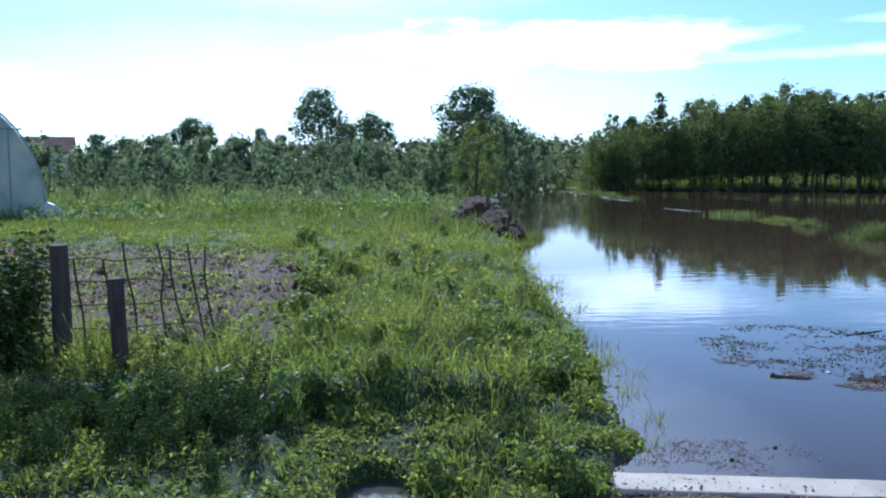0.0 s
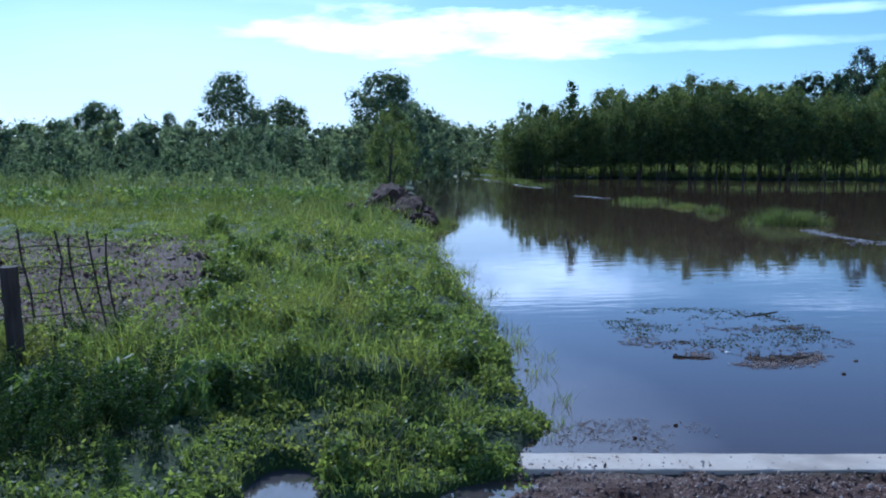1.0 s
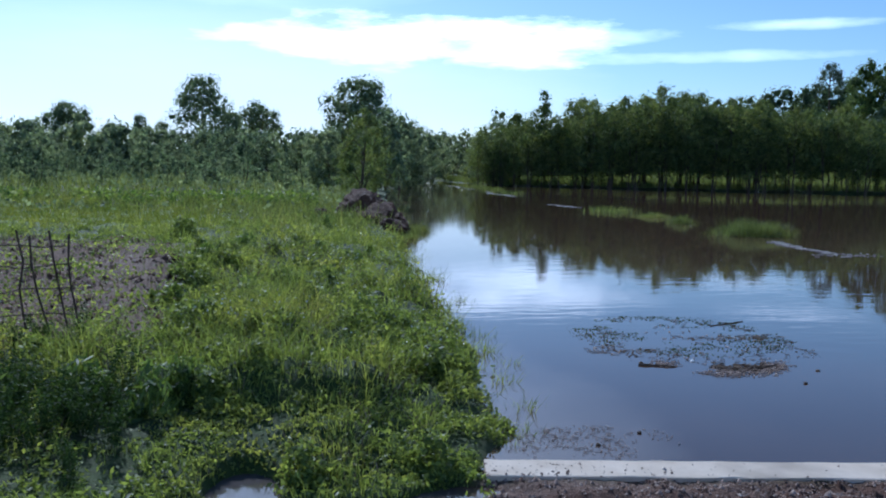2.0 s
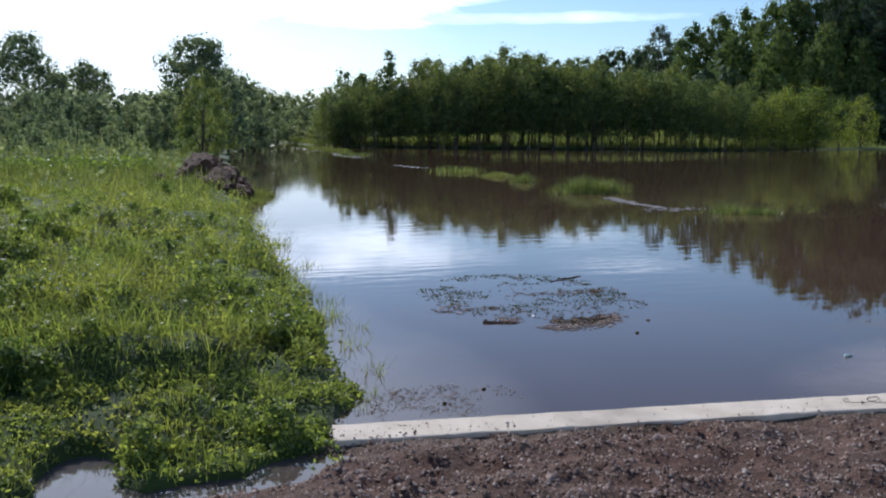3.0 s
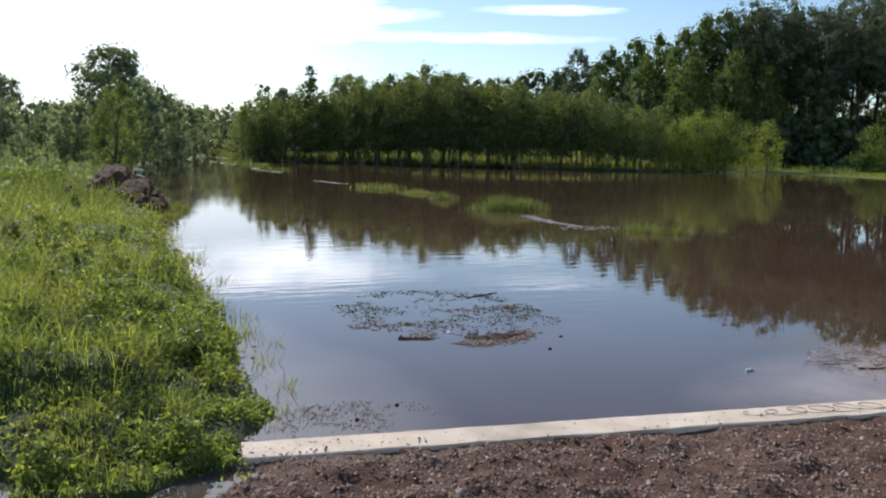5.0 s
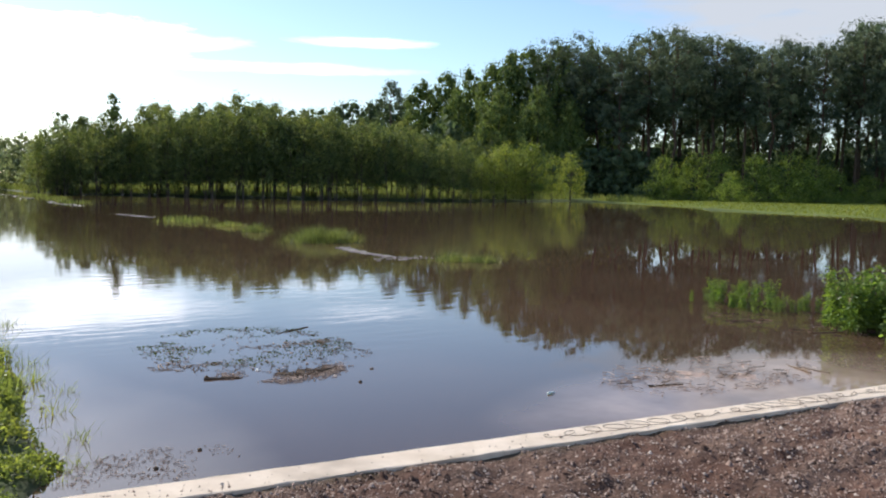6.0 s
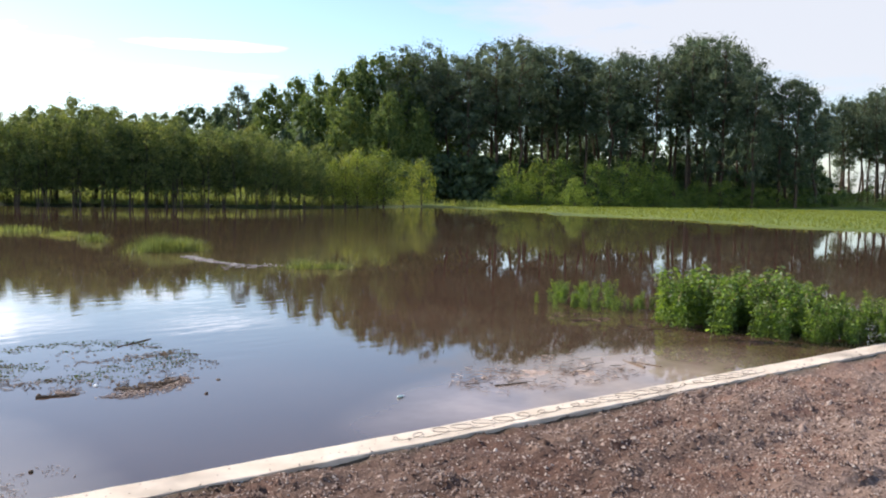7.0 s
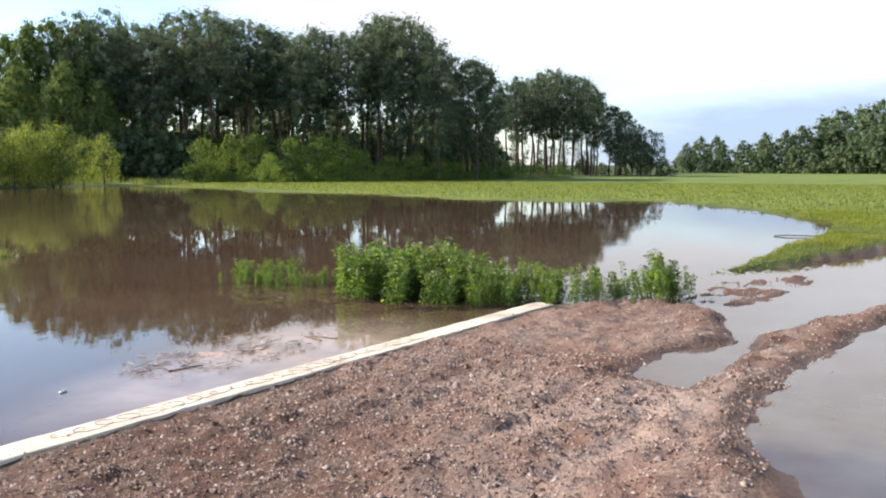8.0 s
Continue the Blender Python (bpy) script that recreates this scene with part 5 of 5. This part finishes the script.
tagged(part("soil_clods", tri_mesh("soil_clods", *stone_arrays(P, size, rng)), SOIL_CLOD), "dry crumbly clods of the dug garden bed", "soil", kind="stuff")

# meadow across the water, and the spit beside the track
pts = scatter(85000, 19, 75, -8, 58, rng, lambda x, y, z, k: k["lawn"] * (z > 0.0))
tagged(part("meadow_grass", blade_mesh("meadow_grass", pts, 0.10, 0.04, rng, 0.9, False), LAWN), "bright yellow-green meadow grass across the water", "grass", kind="stuff")
pts = scatter(70000, 11.8, 32, -9, 0.0, rng, lambda x, y, z, k: (1 - k["gravel"]) * (z > -0.01) * (outline(x, y, POND) < 0.1))
tagged(part("verge_grass", blade_mesh("verge_grass", pts, 0.03 + 0.08 * smooth(fbm(pts[:, 0], pts[:, 1], 0.6, 44), 0.4, 0.7), 0.014, rng, 0.7, False), LAWN), "green grass on the verge beside the flooded track", "grass", kind="stuff")
pts = scatter(52000, 10, 52, 46, 100, rng, lambda x, y, z, k: (outline(x, y, POND) < -0.6) * (outline(x, y, POND) > -22) * 1.0)
tagged(part("shore_grass", blade_mesh("shore_grass", pts, 0.55, 0.06, rng, 0.5, False), GRASS_TALL), "sunlit grass under and behind the willows", "grass", kind="stuff")

# growth on the drowned dyke
def dyke_points(n, y0, y1, thr, rng):
    y = rng.uniform(y0, y1, n)
    x = 8.75 + 0.35 * np.sin(y * 0.13) + 0.6 * smooth(y, 40, 62) + rng.normal(size=n) * 0.42
    ok = lattice(x * 0.4, y, 0.33, 51) > thr
    return np.stack([x[ok], y[ok], np.full(ok.sum(), -0.05)], 1)


pts = dyke_points(5500, 18.5, 66, 0.6, rng)
tagged(part("dyke_grass", blade_mesh("dyke_grass", pts, 0.24, 0.03, rng, 0.6, False), GRASS_TALL), "green grass tips along the drowned dyke", "grass", kind="stuff")


def grass_tuft(seed, radius, tallness, n, label):
    r = np.random.default_rng(seed)
    ob = thing("grass_tuft", label, "grass tuft", "tufts standing in the flood")
    q = np.stack([r.normal(size=n) * radius * 0.5, r.normal(size=n) * radius * 0.5, np.full(n, -0.06)], 1)
    fall = np.exp(-(q[:, 0] ** 2 + q[:, 1] ** 2) / radius ** 2)
    tagged(part("foliage", blade_mesh("foliage", q, tallness * (0.5 + 0.6 * fall), 0.016 if radius > 0.22 else 0.008, r, 0.9, False), GRASS_TALL if radius > 0.22 else GRASS, ob), kind="stuff")
    return ob


for k, (x, y, r, h) in enumerate(((8.55, 15.7, 0.62, 0.42), (9.1, 15.5, 0.45, 0.36), (8.85, 10.1, 0.4, 0.24), (9.3, 9.7, 0.3, 0.2), (8.7, 20.0, 0.35, 0.3), (9.0, 23.0, 0.5, 0.2), (0.75, 15.6, 0.35, 0.22), (1.05, 16.6, 0.3, 0.25), (0.7, 14.7, 0.25, 0.16), (0.42, 3.2, 0.16, 0.16), (0.34, 5.2, 0.14, 0.18), (0.5, 7.8, 0.2, 0.2), (0.34, 1.0, 0.12, 0.12), (0.46, 1.5, 0.13, 0.13), (0.42, 2.2, 0.15, 0.15), (0.56, 2.75, 0.12, 0.13), (0.5, 3.8, 0.15, 0.16), (0.44, 4.5, 0.14, 0.15), (0.28, 0.8, 0.1, 0.1), (0.62, 5.9, 0.16, 0.16), (0.45, 10.4, 0.2, 0.22))):
    grass_tuft(800 + k, r, h, 800 if r > 0.4 else (350 if r > 0.22 else (110 if k < 12 else 45)), "tuft of green grass standing in the flood water").matrix_basis = pose(x, y, 0)


TASSEL = island_mat("seed_tassels", [(0.0, (0.12, 0.10, 0.045)), (1.0, (0.26, 0.21, 0.11))], 0.9)


# ---- nettles by the kerb's end and along the fence ----
def make_nettle(seed, tallness, label, group, name="nettle", mat=None):
    r = np.random.default_rng(seed)
    mat = mat or NETTLE
    ob = thing(name, label, name.replace("_", " "), group)
    C, axes, paths = [], [], []
    for st in range(4):
        b = r.normal(size=2) * 0.05
        tip = b + r.normal(size=2) * 0.12
        h = tallness * r.uniform(0.7, 1.05)
        line = [(b[0] + (tip[0] - b[0]) * t ** 1.5, b[1] + (tip[1] - b[1]) * t ** 1.5, h * t - 0.04) for t in (0, 0.35, 0.7, 1)]
        paths.append((line, [0.004, 0.0035, 0.003, 0.0015]))
        for node in np.arange(0.16, 1.0, 0.06):
            turn = r.uniform(0, math.pi)
            for s in (0, 1, 2, 3):
                a = turn + s * math.pi / 2
                reach = 0.055 * (1.25 - 0.65 * node)
                C.append((b[0] + (tip[0] - b[0]) * node ** 1.5 + reach * math.cos(a), b[1] + (tip[1] - b[1]) * node ** 1.5 + reach * math.sin(a), h * node - 0.02 - 0.02 * r.uniform()))
                axes.append((math.cos(a) * 2.2, math.sin(a) * 2.2, -0.5))
    part("stem", tubes("stem", paths, 4), mat, ob)
    if name == "nettle":
        strands = []
        for line, _ in paths:
            for k in range(4):
                a, u = r.uniform(0, 6.28), r.uniform(0.8, 1.0)
                p = [line[2][i] + (line[3][i] - line[2][i]) * (u - 0.7) / 0.3 for i in range(3)]
                strands.append(([tuple(p), (p[0] + 0.025 * math.cos(a), p[1] + 0.025 * math.sin(a), p[2] + 0.008), (p[0] + 0.045 * math.cos(a), p[1] + 0.045 * math.sin(a), p[2] - 0.03)], [0.003, 0.004, 0.002]))
        tagged(part("seed_tassel", tubes("seed_tassel", strands, 3), TASSEL, ob, "brownish green seed tassels"), kind="stuff")
    part("leaves", leaf_mesh("leaves", np.array(C), 0.056, r, 0.45, np.array(axes), 0.5), mat, ob)
    return ob


nettles = [make_nettle(900 + k, 0.62, "bright green nettle growing out of the flood water", "nettles at the kerb end") for k in range(5)]
rng = np.random.default_rng(61)
for n, (x0, y0), (x1, y1), wide, s in ((34, (8.75, 3.9), (8.8, 2.5), 0.28, 0.55), (165, (8.8, 1.95), (9.0, -0.35), 0.42, 0.95), (34, (9.0, -0.5), (9.8, -1.45), 0.26, 0.68), (16, (9.85, -1.45), (10.1, -1.7), 0.16, 0.95)):
    for k in range(n):
        t = rng.uniform()
        plant(nettles, rng, x0 + (x1 - x0) * t + rng.normal() * wide, y0 + (y1 - y0) * t + rng.normal() * 0.12, s * (0.62 + 0.38 * math.sin(math.pi * min(1, t * 1.3 + 0.12)) ** 0.7) * rng.uniform(0.65, 1.22), 0, 0.0)
hedge = [make_nettle(920 + k, 0.75, "tall weed in the overgrown fence line, leaves darkened for deep shade", "weeds along the garden fence", "tall_weed", DARK_AND_SHADED_WEED) for k in range(4)]
# the low front rows are added dark leaves in place of shadow
for n, (x0, y0), (x1, y1), wide, s in ((46, (-5.6, 2.9), (-3.75, 2.1), 0.3, 1.35), (95, (-4.4, 1.05), (-2.0, 0.95), 0.2, 0.36), (110, (-3.9, 0.45), (-1.75, 0.6), 0.26, 0.34), (14, (-3.5, 2.3), (-2.4, 2.5), 0.12, 0.4)):
    for k in range(n):
        t = rng.uniform()
        plant(hedge, rng, x0 + (x1 - x0) * t + rng.normal() * 0.1, y0 + (y1 - y0) * t + rng.normal() * wide, s * rng.uniform(0.75, 1.1))


# ---- garden fence ----
def make_post(x, y, top, r, lean):
    ob = thing("fence_post", "short weathered wooden fence post in tall weeds", "fence post", "posts of the garden fence", (x, y, 0))
    rr = np.random.default_rng(int(abs(x) * 100))
    pts = [(lean * k / 5, rr.normal() * 0.003, -0.2 + (top + 0.2) * k / 5) for k in range(6)]
    V, Q = tube_arrays([(pts, [r * rr.uniform(0.94, 1.06) for k in pts])], 9)
    bm = bmesh.new()
    vs = [bm.verts.new(v) for v in V]
    for q in Q:
        bm.faces.new([vs[k] for k in q])
    bm.faces.new(vs[-9:])
    bmesh.ops.recalc_face_normals(bm, faces=bm.faces)
    part("post", bm, POST_WOOD, ob)
    return ob


make_post(-3.48, 2.2, 1.06, 0.064, 0.0)
make_post(-2.95, 1.9, 0.86, 0.054, -0.03)
fence = thing("wire_fence", "sagging rusty wire mesh fence beside the garden", "fence")
A, B = Vector((-3.75, 2.12, 0)), Vector((-2.5, 2.62, 0))
rr = np.random.default_rng(71)
for u in (0.0, 0.12, 0.24, 0.35, 0.47, 0.6, 0.73, 0.86, 0.95, 1.0):
    p = A.lerp(B, u)
    q = p + Vector((-0.06 - 0.05 * u + rr.normal() * 0.03, rr.normal() * 0.03, 1.0 + rr.normal() * 0.05))
    part("upright_wire", tubes("upright_wire", [(wobbly(rr, tuple(p), tuple(q), 5, 0.012), [0.008] * 6)], 5), RUST, fence)
for z in (0.3, 0.46, 0.62, 0.78, 0.95):
    part("cross_wire", tubes("cross_wire", [(wobbly(rr, (A.x - 0.07, A.y, z), (B.x - 0.12 * z, B.y, z + rr.normal() * 0.02), 9, 0.012), [0.0048] * 10)], 4), RUST, fence)

# ---- the eroded bank with its heap of earth ----
def earth_mound(x, y, rx, ry, h, turn, seed):
    bm = bmesh.new()
    bmesh.ops.create_icosphere(bm, subdivisions=4, radius=1.0)
    for v in bm.verts:
        n = noise.fractal(v.co * 1.6 + Vector((seed, 0, 0)), 0.7, 2.0, 5)
        v.co *= 1 + 0.22 * n + 0.09 * noise.fractal(v.co * 7 + Vector((0, seed, 0)), 0.6, 2.0, 4)
        v.co = Vector((v.co.x * rx, v.co.y * ry, v.co.z * h))
    ob = part("earth_mound", bm, EARTH)
    ob.matrix_basis = pose(x, y, 0.05, 0, 0, turn)
    return tagged(ob, "dark brown heap of bare earth on the ditch bank", "earth mound", "earth mounds on the ditch bank")


for k, a in enumerate(((-0.2, 20.6, 0.6, 1.6, 0.74, 8), (0.28, 18.0, 0.45, 1.6, 0.52, 14), (-0.1, 23.5, 0.75, 1.7, 0.72, 5), (0.45, 16.2, 0.3, 0.7, 0.28, 20), (-1.3, 19.5, 0.35, 0.6, 0.35, 0))):
    earth_mound(*a, 3 * k)


# ---- drift on the water ----
def bits(n, region, length, thick, rng, mat, name, label, z=0.004, align=None):
    """Short floating sticks and straws, joined as one drift."""
    x, y = region(n)
    a = rng.uniform(0, math.pi, n) if align is None else align + rng.normal(size=n) * 0.5
    ln = length * np.exp(rng.normal(size=n) * 0.5)
    d = np.stack([np.cos(a), np.sin(a), np.zeros(n)], 1) * ln[:, None] / 2
    s = np.stack([-np.sin(a), np.cos(a), np.zeros(n)], 1) * (thick * rng.uniform(0.6, 1.5, n))[:, None]
    up = np.array([0, 0, 1.0]) * (thick * 1.1)
    c = np.stack([x, y, np.full(n, z)], 1)
    V = np.stack([c - d - s, c - d + s, c - d + up, c + d - s, c + d + s, c + d + up], 1)
    k = np.arange(n)[:, None] * 6
    Q = np.concatenate([k + np.array(q) for q in ((0, 3, 5, 2), (1, 2, 5, 4), (0, 1, 4, 3))], 0)
    ob = part(name, quad_mesh(name, V.reshape(-1, 3), Q), mat)
    return tagged(ob, label, "driftwood" if mat is DRIFT else "debris", kind="stuff")


rng = np.random.default_rng(81)
PALE_STRAW = island_mat("pale_straw", [(0.0, (0.16, 0.105, 0.075)), (0.5, (0.36, 0.255, 0.195)), (1.0, (0.56, 0.45, 0.37))], 0.75)


def ring(cx, cy, rx, ry, inner, a0=0.0, a1=6.2832):
    def f(n):
        a, r = rng.uniform(a0, a1, n), np.sqrt(rng.uniform(inner * inner, 1, n))
        x, y = cx + rx * r * np.cos(a), cy + ry * r * np.sin(a)
        ok = np.where(fbm(x, y, 2.2, 61) > 0.41)[0]
        ok = ok[np.arange(n) % max(1, len(ok))] if len(ok) else np.arange(n)
        return x[ok] + rng.normal(size=n) * 0.03, y[ok] + rng.normal(size=n) * 0.03
    return f


bits(420, ring(2.35, 3.55, 0.95, 1.2, 0.55), 0.026, 0.0025, rng, DRIFT, "floating_drift", "ring of floating twigs and leaf litter on the water")
bits(620, ring(2.24, 3.0, 0.6, 0.78, 0.76, 3.5, 5.75), 0.02, 0.0032, rng, PALE_STRAW, "floating_straw", "pale crescent of straw and silt floating on the water")
bits(90, ring(2.35, 2.5, 0.26, 0.1, 0.0), 0.05, 0.006, rng, DRIFT, "floating_litter", "dark tangle of twigs on the floating straw")
bits(70, ring(2.75, 3.65, 0.5, 0.12, 0.0), 0.06, 0.003, rng, STRAW, "floating_litter", "small raft of floating plant litter")
bits(70, ring(1.6, 3.2, 0.28, 0.2, 0.0), 0.05, 0.003, rng, STRAW, "floating_litter", "small raft of floating plant litter")
bits(90, ring(2.3, 3.3, 0.8, 1.0, 0.1), 0.022, 0.004, rng, PALE_STRAW, "floating_litter", "pale flecks among the floating weed")
C = np.stack([*ring(2.35, 3.85, 0.95, 0.98, 0.4)(1900), np.full(1900, 0.006)], 1)
tagged(part("water_weed", leaf_mesh("water_weed", C * np.array([1, 1, 0.5]), 0.02, rng, 0.35, None, np.array([1, 1, 0.12])), DARK_AND_SHADED_WEED), "green leaves and weed floating in a ring", "water weed", kind="stuff")
bits(45, ring(5.25, 0.9, 1.05, 0.5, 0.0), 0.09, 0.004, rng, DRIFT, "straw_mat", "brown mat of sticks and straw washed against the kerb", 0.012, 0.3)
bits(420, ring(5.2, 0.85, 1.1, 0.58, 0.0), 0.04, 0.003, rng, PALE_STRAW, "straw_mat", "brown mat of wet straw washed against the kerb", 0.010)
bits(420, ring(0.68, 0.8, 0.5, 0.28, 0.0), 0.014, 0.0022, rng, PALE_STRAW, "floating_litter", "flecks of litter floating beside the kerb")
bits(160, ring(8.0, 1.9, 0.5, 1.6, 0.2), 0.09, 0.005, rng, DRIFT, "floating_litter", "twigs floating in front of the nettles")
for x, y, ln, turn, r in ((1.70, 2.60, 0.27, -18, 0.012), (2.55, 2.50, 0.22, 25, 0.016), (3.05, 4.35, 0.5, 28, 0.008), (6.0, 0.62, 0.35, 68, 0.010), (6.07, 0.52, 0.28, 95, 0.008), (4.55, 0.75, 0.3, -15, 0.012), (7.9, 1.6, 0.35, -20, 0.008)):
    st = thing("driftwood_stick", "dark wet stick drifting on the flood water", "stick", "sticks in the flood", (x, y, 0.002), turn)
    part("stick", tubes("stick", [(wobbly(rng, (-ln / 2, 0, 0), (ln / 2, 0, 0), 5, 0.0022), [r, r * 1.1, r, r * 0.9, r * 0.8, r * 0.4])], 6), DRIFT, st)

pole = thing("driftwood_pole", "long thin dark pole floating off the grassy spit", "pole", "", (20.5, -2.35, 0.01), -82)
part("stick", tubes("stick", [(wobbly(rng, (-0.8, 0, 0), (0.8, 0, 0.03), 6, 0.008), [0.013, 0.013, 0.012, 0.011, 0.01, 0.008, 0.005])], 6), DRIFT, pole)

# foam lines against the dyke
def foam_band(x0, y0, y1, wide, n):
    """Flecks of foam strewn along a wavering line."""
    def f(k):
        y = rng.uniform(y0, y1, k)
        ok = np.where(lattice(y, y * 0 + x0, 0.8, 71) > 0.3, 1.0, 0.25)
        return x0 + 0.25 * np.sin(y * 0.9) + rng.normal(size=k) * wide * ok, y
    return tagged(bits(n * 2, f, 0.075, 0.009, rng, FOAM, "foam", "thin pale line of foam and scum on the water", 0.002, 1.5), category="foam")


for x, y0, y1, w, n in ((8.0, 29.5, 32.5, 0.10, 120), (8.1, 42.0, 51.0, 0.12, 260), (8.0, 57, 69, 0.15, 300), (7.2, 80, 94, 0.2, 300), (8.4, 10.7, 14.0, 0.28, 170)):
    foam_band(x, y0, y1, w, n)

# a drifting bottle, and small white scraps
PLASTIC = plain_mat("pale_plastic", (0.55, 0.68, 0.64), (0.68, 0.8, 0.76), 20, 0.25, 0.05, 0.001)
WHITE = plain_mat("white_scrap", (0.65, 0.65, 0.63), (0.8, 0.8, 0.78), 20, 0.4, 0.1, 0.002)
bottle = thing("plastic_bottle", "pale green plastic bottle floating on the water", "bottle", "", (3.6, 0.98, 0.008), 12)
bottle.scale = (0.4, 0.34, 0.34)
part("body", tubes("body", [([(-0.09, 0, 0), (-0.085, 0, 0), (0.03, 0, 0), (0.06, 0, 0), (0.085, 0, 0)], [0.004, 0.028, 0.028, 0.016, 0.011])], 10), PLASTIC, bottle)
part("cap", tubes("cap", [([(0.085, 0, 0), (0.105, 0, 0), (0.106, 0, 0)], [0.014, 0.014, 0.002])], 8), WHITE, bottle)
for x, y, s in ((2.87, 2.36, 0.016), (2.57, 1.99, 0.014), (2.05, 2.75, 0.022), (1.62, 2.72, 0.018), (1.0, 0.95, 0.014), (0.7, 0.75, 0.015)):
    bm = bmesh.new()
    bmesh.ops.create_icosphere(bm, subdivisions=2, radius=s)
    for v in bm.verts:
        v.co *= 1 + 0.5 * noise.noise(v.co * 40 + Vector((x * 9, y, 0)))
        v.co.z *= 0.5
    ob = part("scrap", bm, WHITE if s > 0.02 else DRIFT)
    ob.matrix_basis = pose(x, y, 0.004, 0, 0, x * 100)
    tagged(ob, "small pale scrap floating on the flood water" if s > 0.02 else "small dark lump floating on the flood water", "scrap", "scraps in the flood")

# ---- polytunnel and house beyond the garden ----
FILM = leaf_mat("tunnel_film", (0.72, 0.73, 0.71), (0.80, 0.81, 0.79), (1.0, 1.0, 1.0), 0.5, 0.35, 0.4)
STEEL = plain_mat("galvanised_steel", (0.30, 0.31, 0.32), (0.45, 0.46, 0.47), 20, 0.5, 0.1, 0.001, None, 0.6)


def make_tunnel():
    ob = thing("polytunnel", "large white plastic polytunnel beyond the garden", "polytunnel", "", (-13.75, 24.0, 0.15), 26.0)
    W, Hh, Ln, n = 4.0, 4.4, 24.0, 28

    def arc(k, grow=0.0):
        t = math.pi * k / n
        c, s = math.cos(t), math.sin(t)
        return -W + math.copysign(abs(c) ** 0.9, c) * (W + grow), s ** 0.9 * (Hh + grow)

    bm = bmesh.new()
    rows = []
    for j in range(9):
        y = Ln * j / 8
        sag = 0.0 if j % 2 == 0 else -0.06
        rows.append([bm.verts.new((arc(k, sag)[0], y, arc(k, sag)[1] - 0.05)) for k in range(n + 1)])
    for a, b in zip(rows, rows[1:]):
        for k in range(n):
            bm.faces.new((a[k], a[k + 1], b[k + 1], b[k]))
    cover = part("cover", bm, FILM, ob)
    cover.modifiers.new("thickness", "SOLIDIFY").thickness = 0.02
    bm = bmesh.new()
    bm.faces.new([bm.verts.new((arc(k, -0.03)[0], 0.03, max(0.0, arc(k, -0.03)[1] - 0.05))) for k in range(n + 1)])
    part("end_sheet", bm, FILM, ob)
    for j in (0, 4, 8):
        part("hoop", tubes("hoop", [([(arc(k, 0.03)[0], Ln * j / 8 - 0.02, arc(k, 0.03)[1]) for k in range(n + 1)], [0.03] * (n + 1))], 6), STEEL, ob)
    for x in (-1.0, -1.95, -5.4):
        part("end_bar", tubes("end_bar", [([(x, -0.02, -0.1), (x, -0.02, 2.9)], [0.025, 0.025])], 6), STEEL, ob)
    part("end_bar", tubes("end_bar", [([(-7.4, -0.02, 2.9), (-0.6, -0.02, 2.9)], [0.025, 0.025])], 6), STEEL, ob)
    bag = bmesh.new()
    bmesh.ops.create_icosphere(bag, subdivisions=3, radius=0.35)
    for v in bag.verts:
        v.co *= 1 + 0.35 * noise.noise(v.co * 3)
    sheet = part("film_roll", bag, FILM)
    sheet.matrix_basis = pose(-13.4, 23.5, 0.4)
    tagged(sheet, "bunched white plastic film at the tunnel corner", "plastic film")


make_tunnel()
ROOF = plain_mat("roof_tiles", (0.13, 0.055, 0.045), (0.22, 0.10, 0.08), 3, 0.85, 0.6, 0.03, (1, 6, 1))
RENDER = plain_mat("house_plaster", (0.42, 0.40, 0.37), (0.52, 0.50, 0.46), 2, 0.9, 0.2, 0.01)
GLASS = plain_mat("window_glass", (0.02, 0.025, 0.03), (0.03, 0.035, 0.04), 2, 0.08, 0.0, 0.001)


def box_mesh(x0, x1, y0, y1, z0, z1, bevel=0.02):
    bm = bmesh.new()
    bmesh.ops.create_cube(bm, size=1.0)
    for v in bm.verts:
        v.co = Vector((x0 + (v.co.x + 0.5) * (x1 - x0), y0 + (v.co.y + 0.5) * (y1 - y0), z0 + (v.co.z + 0.5) * (z1 - z0)))
    bmesh.ops.bevel(bm, geom=bm.edges[:], offset=bevel, segments=1, affect="EDGES")
    return bm


def make_house(x, y, turn):
    ob = thing("house", "low plastered house with a reddish tiled roof", "house", "", (x, y, 0.1), turn)
    part("wall", box_mesh(-2.6, 2.6, -3.2, 3.2, -0.3, 4.3), RENDER, ob)
    bm = bmesh.new()
    v = [bm.verts.new(p) for p in ((-2.9, -3.6, 4.2), (2.9, -3.6, 4.2), (2.9, 3.6, 4.2), (-2.9, 3.6, 4.2), (-2.8, 0, 6.0), (2.8, 0, 6.0))]
    for q in ((0, 1, 5, 4), (2, 3, 4, 5), (1, 2, 5), (3, 0, 4), (3, 2, 1, 0)):
        bm.faces.new([v[k] for k in q])
    roof = part("roof", bm, ROOF, ob)
    for wx in (-1.3, 1.2):
        w = part("window", box_mesh(wx - 0.55, wx + 0.55, -3.24, -3.18, 1.6, 2.9, 0.01), RENDER, ob)
        part("pane", box_mesh(wx - 0.45, wx + 0.45, -3.26, -3.21, 1.7, 2.8, 0.005), GLASS, w)


make_house(*spot(-24.9, 108), 24)
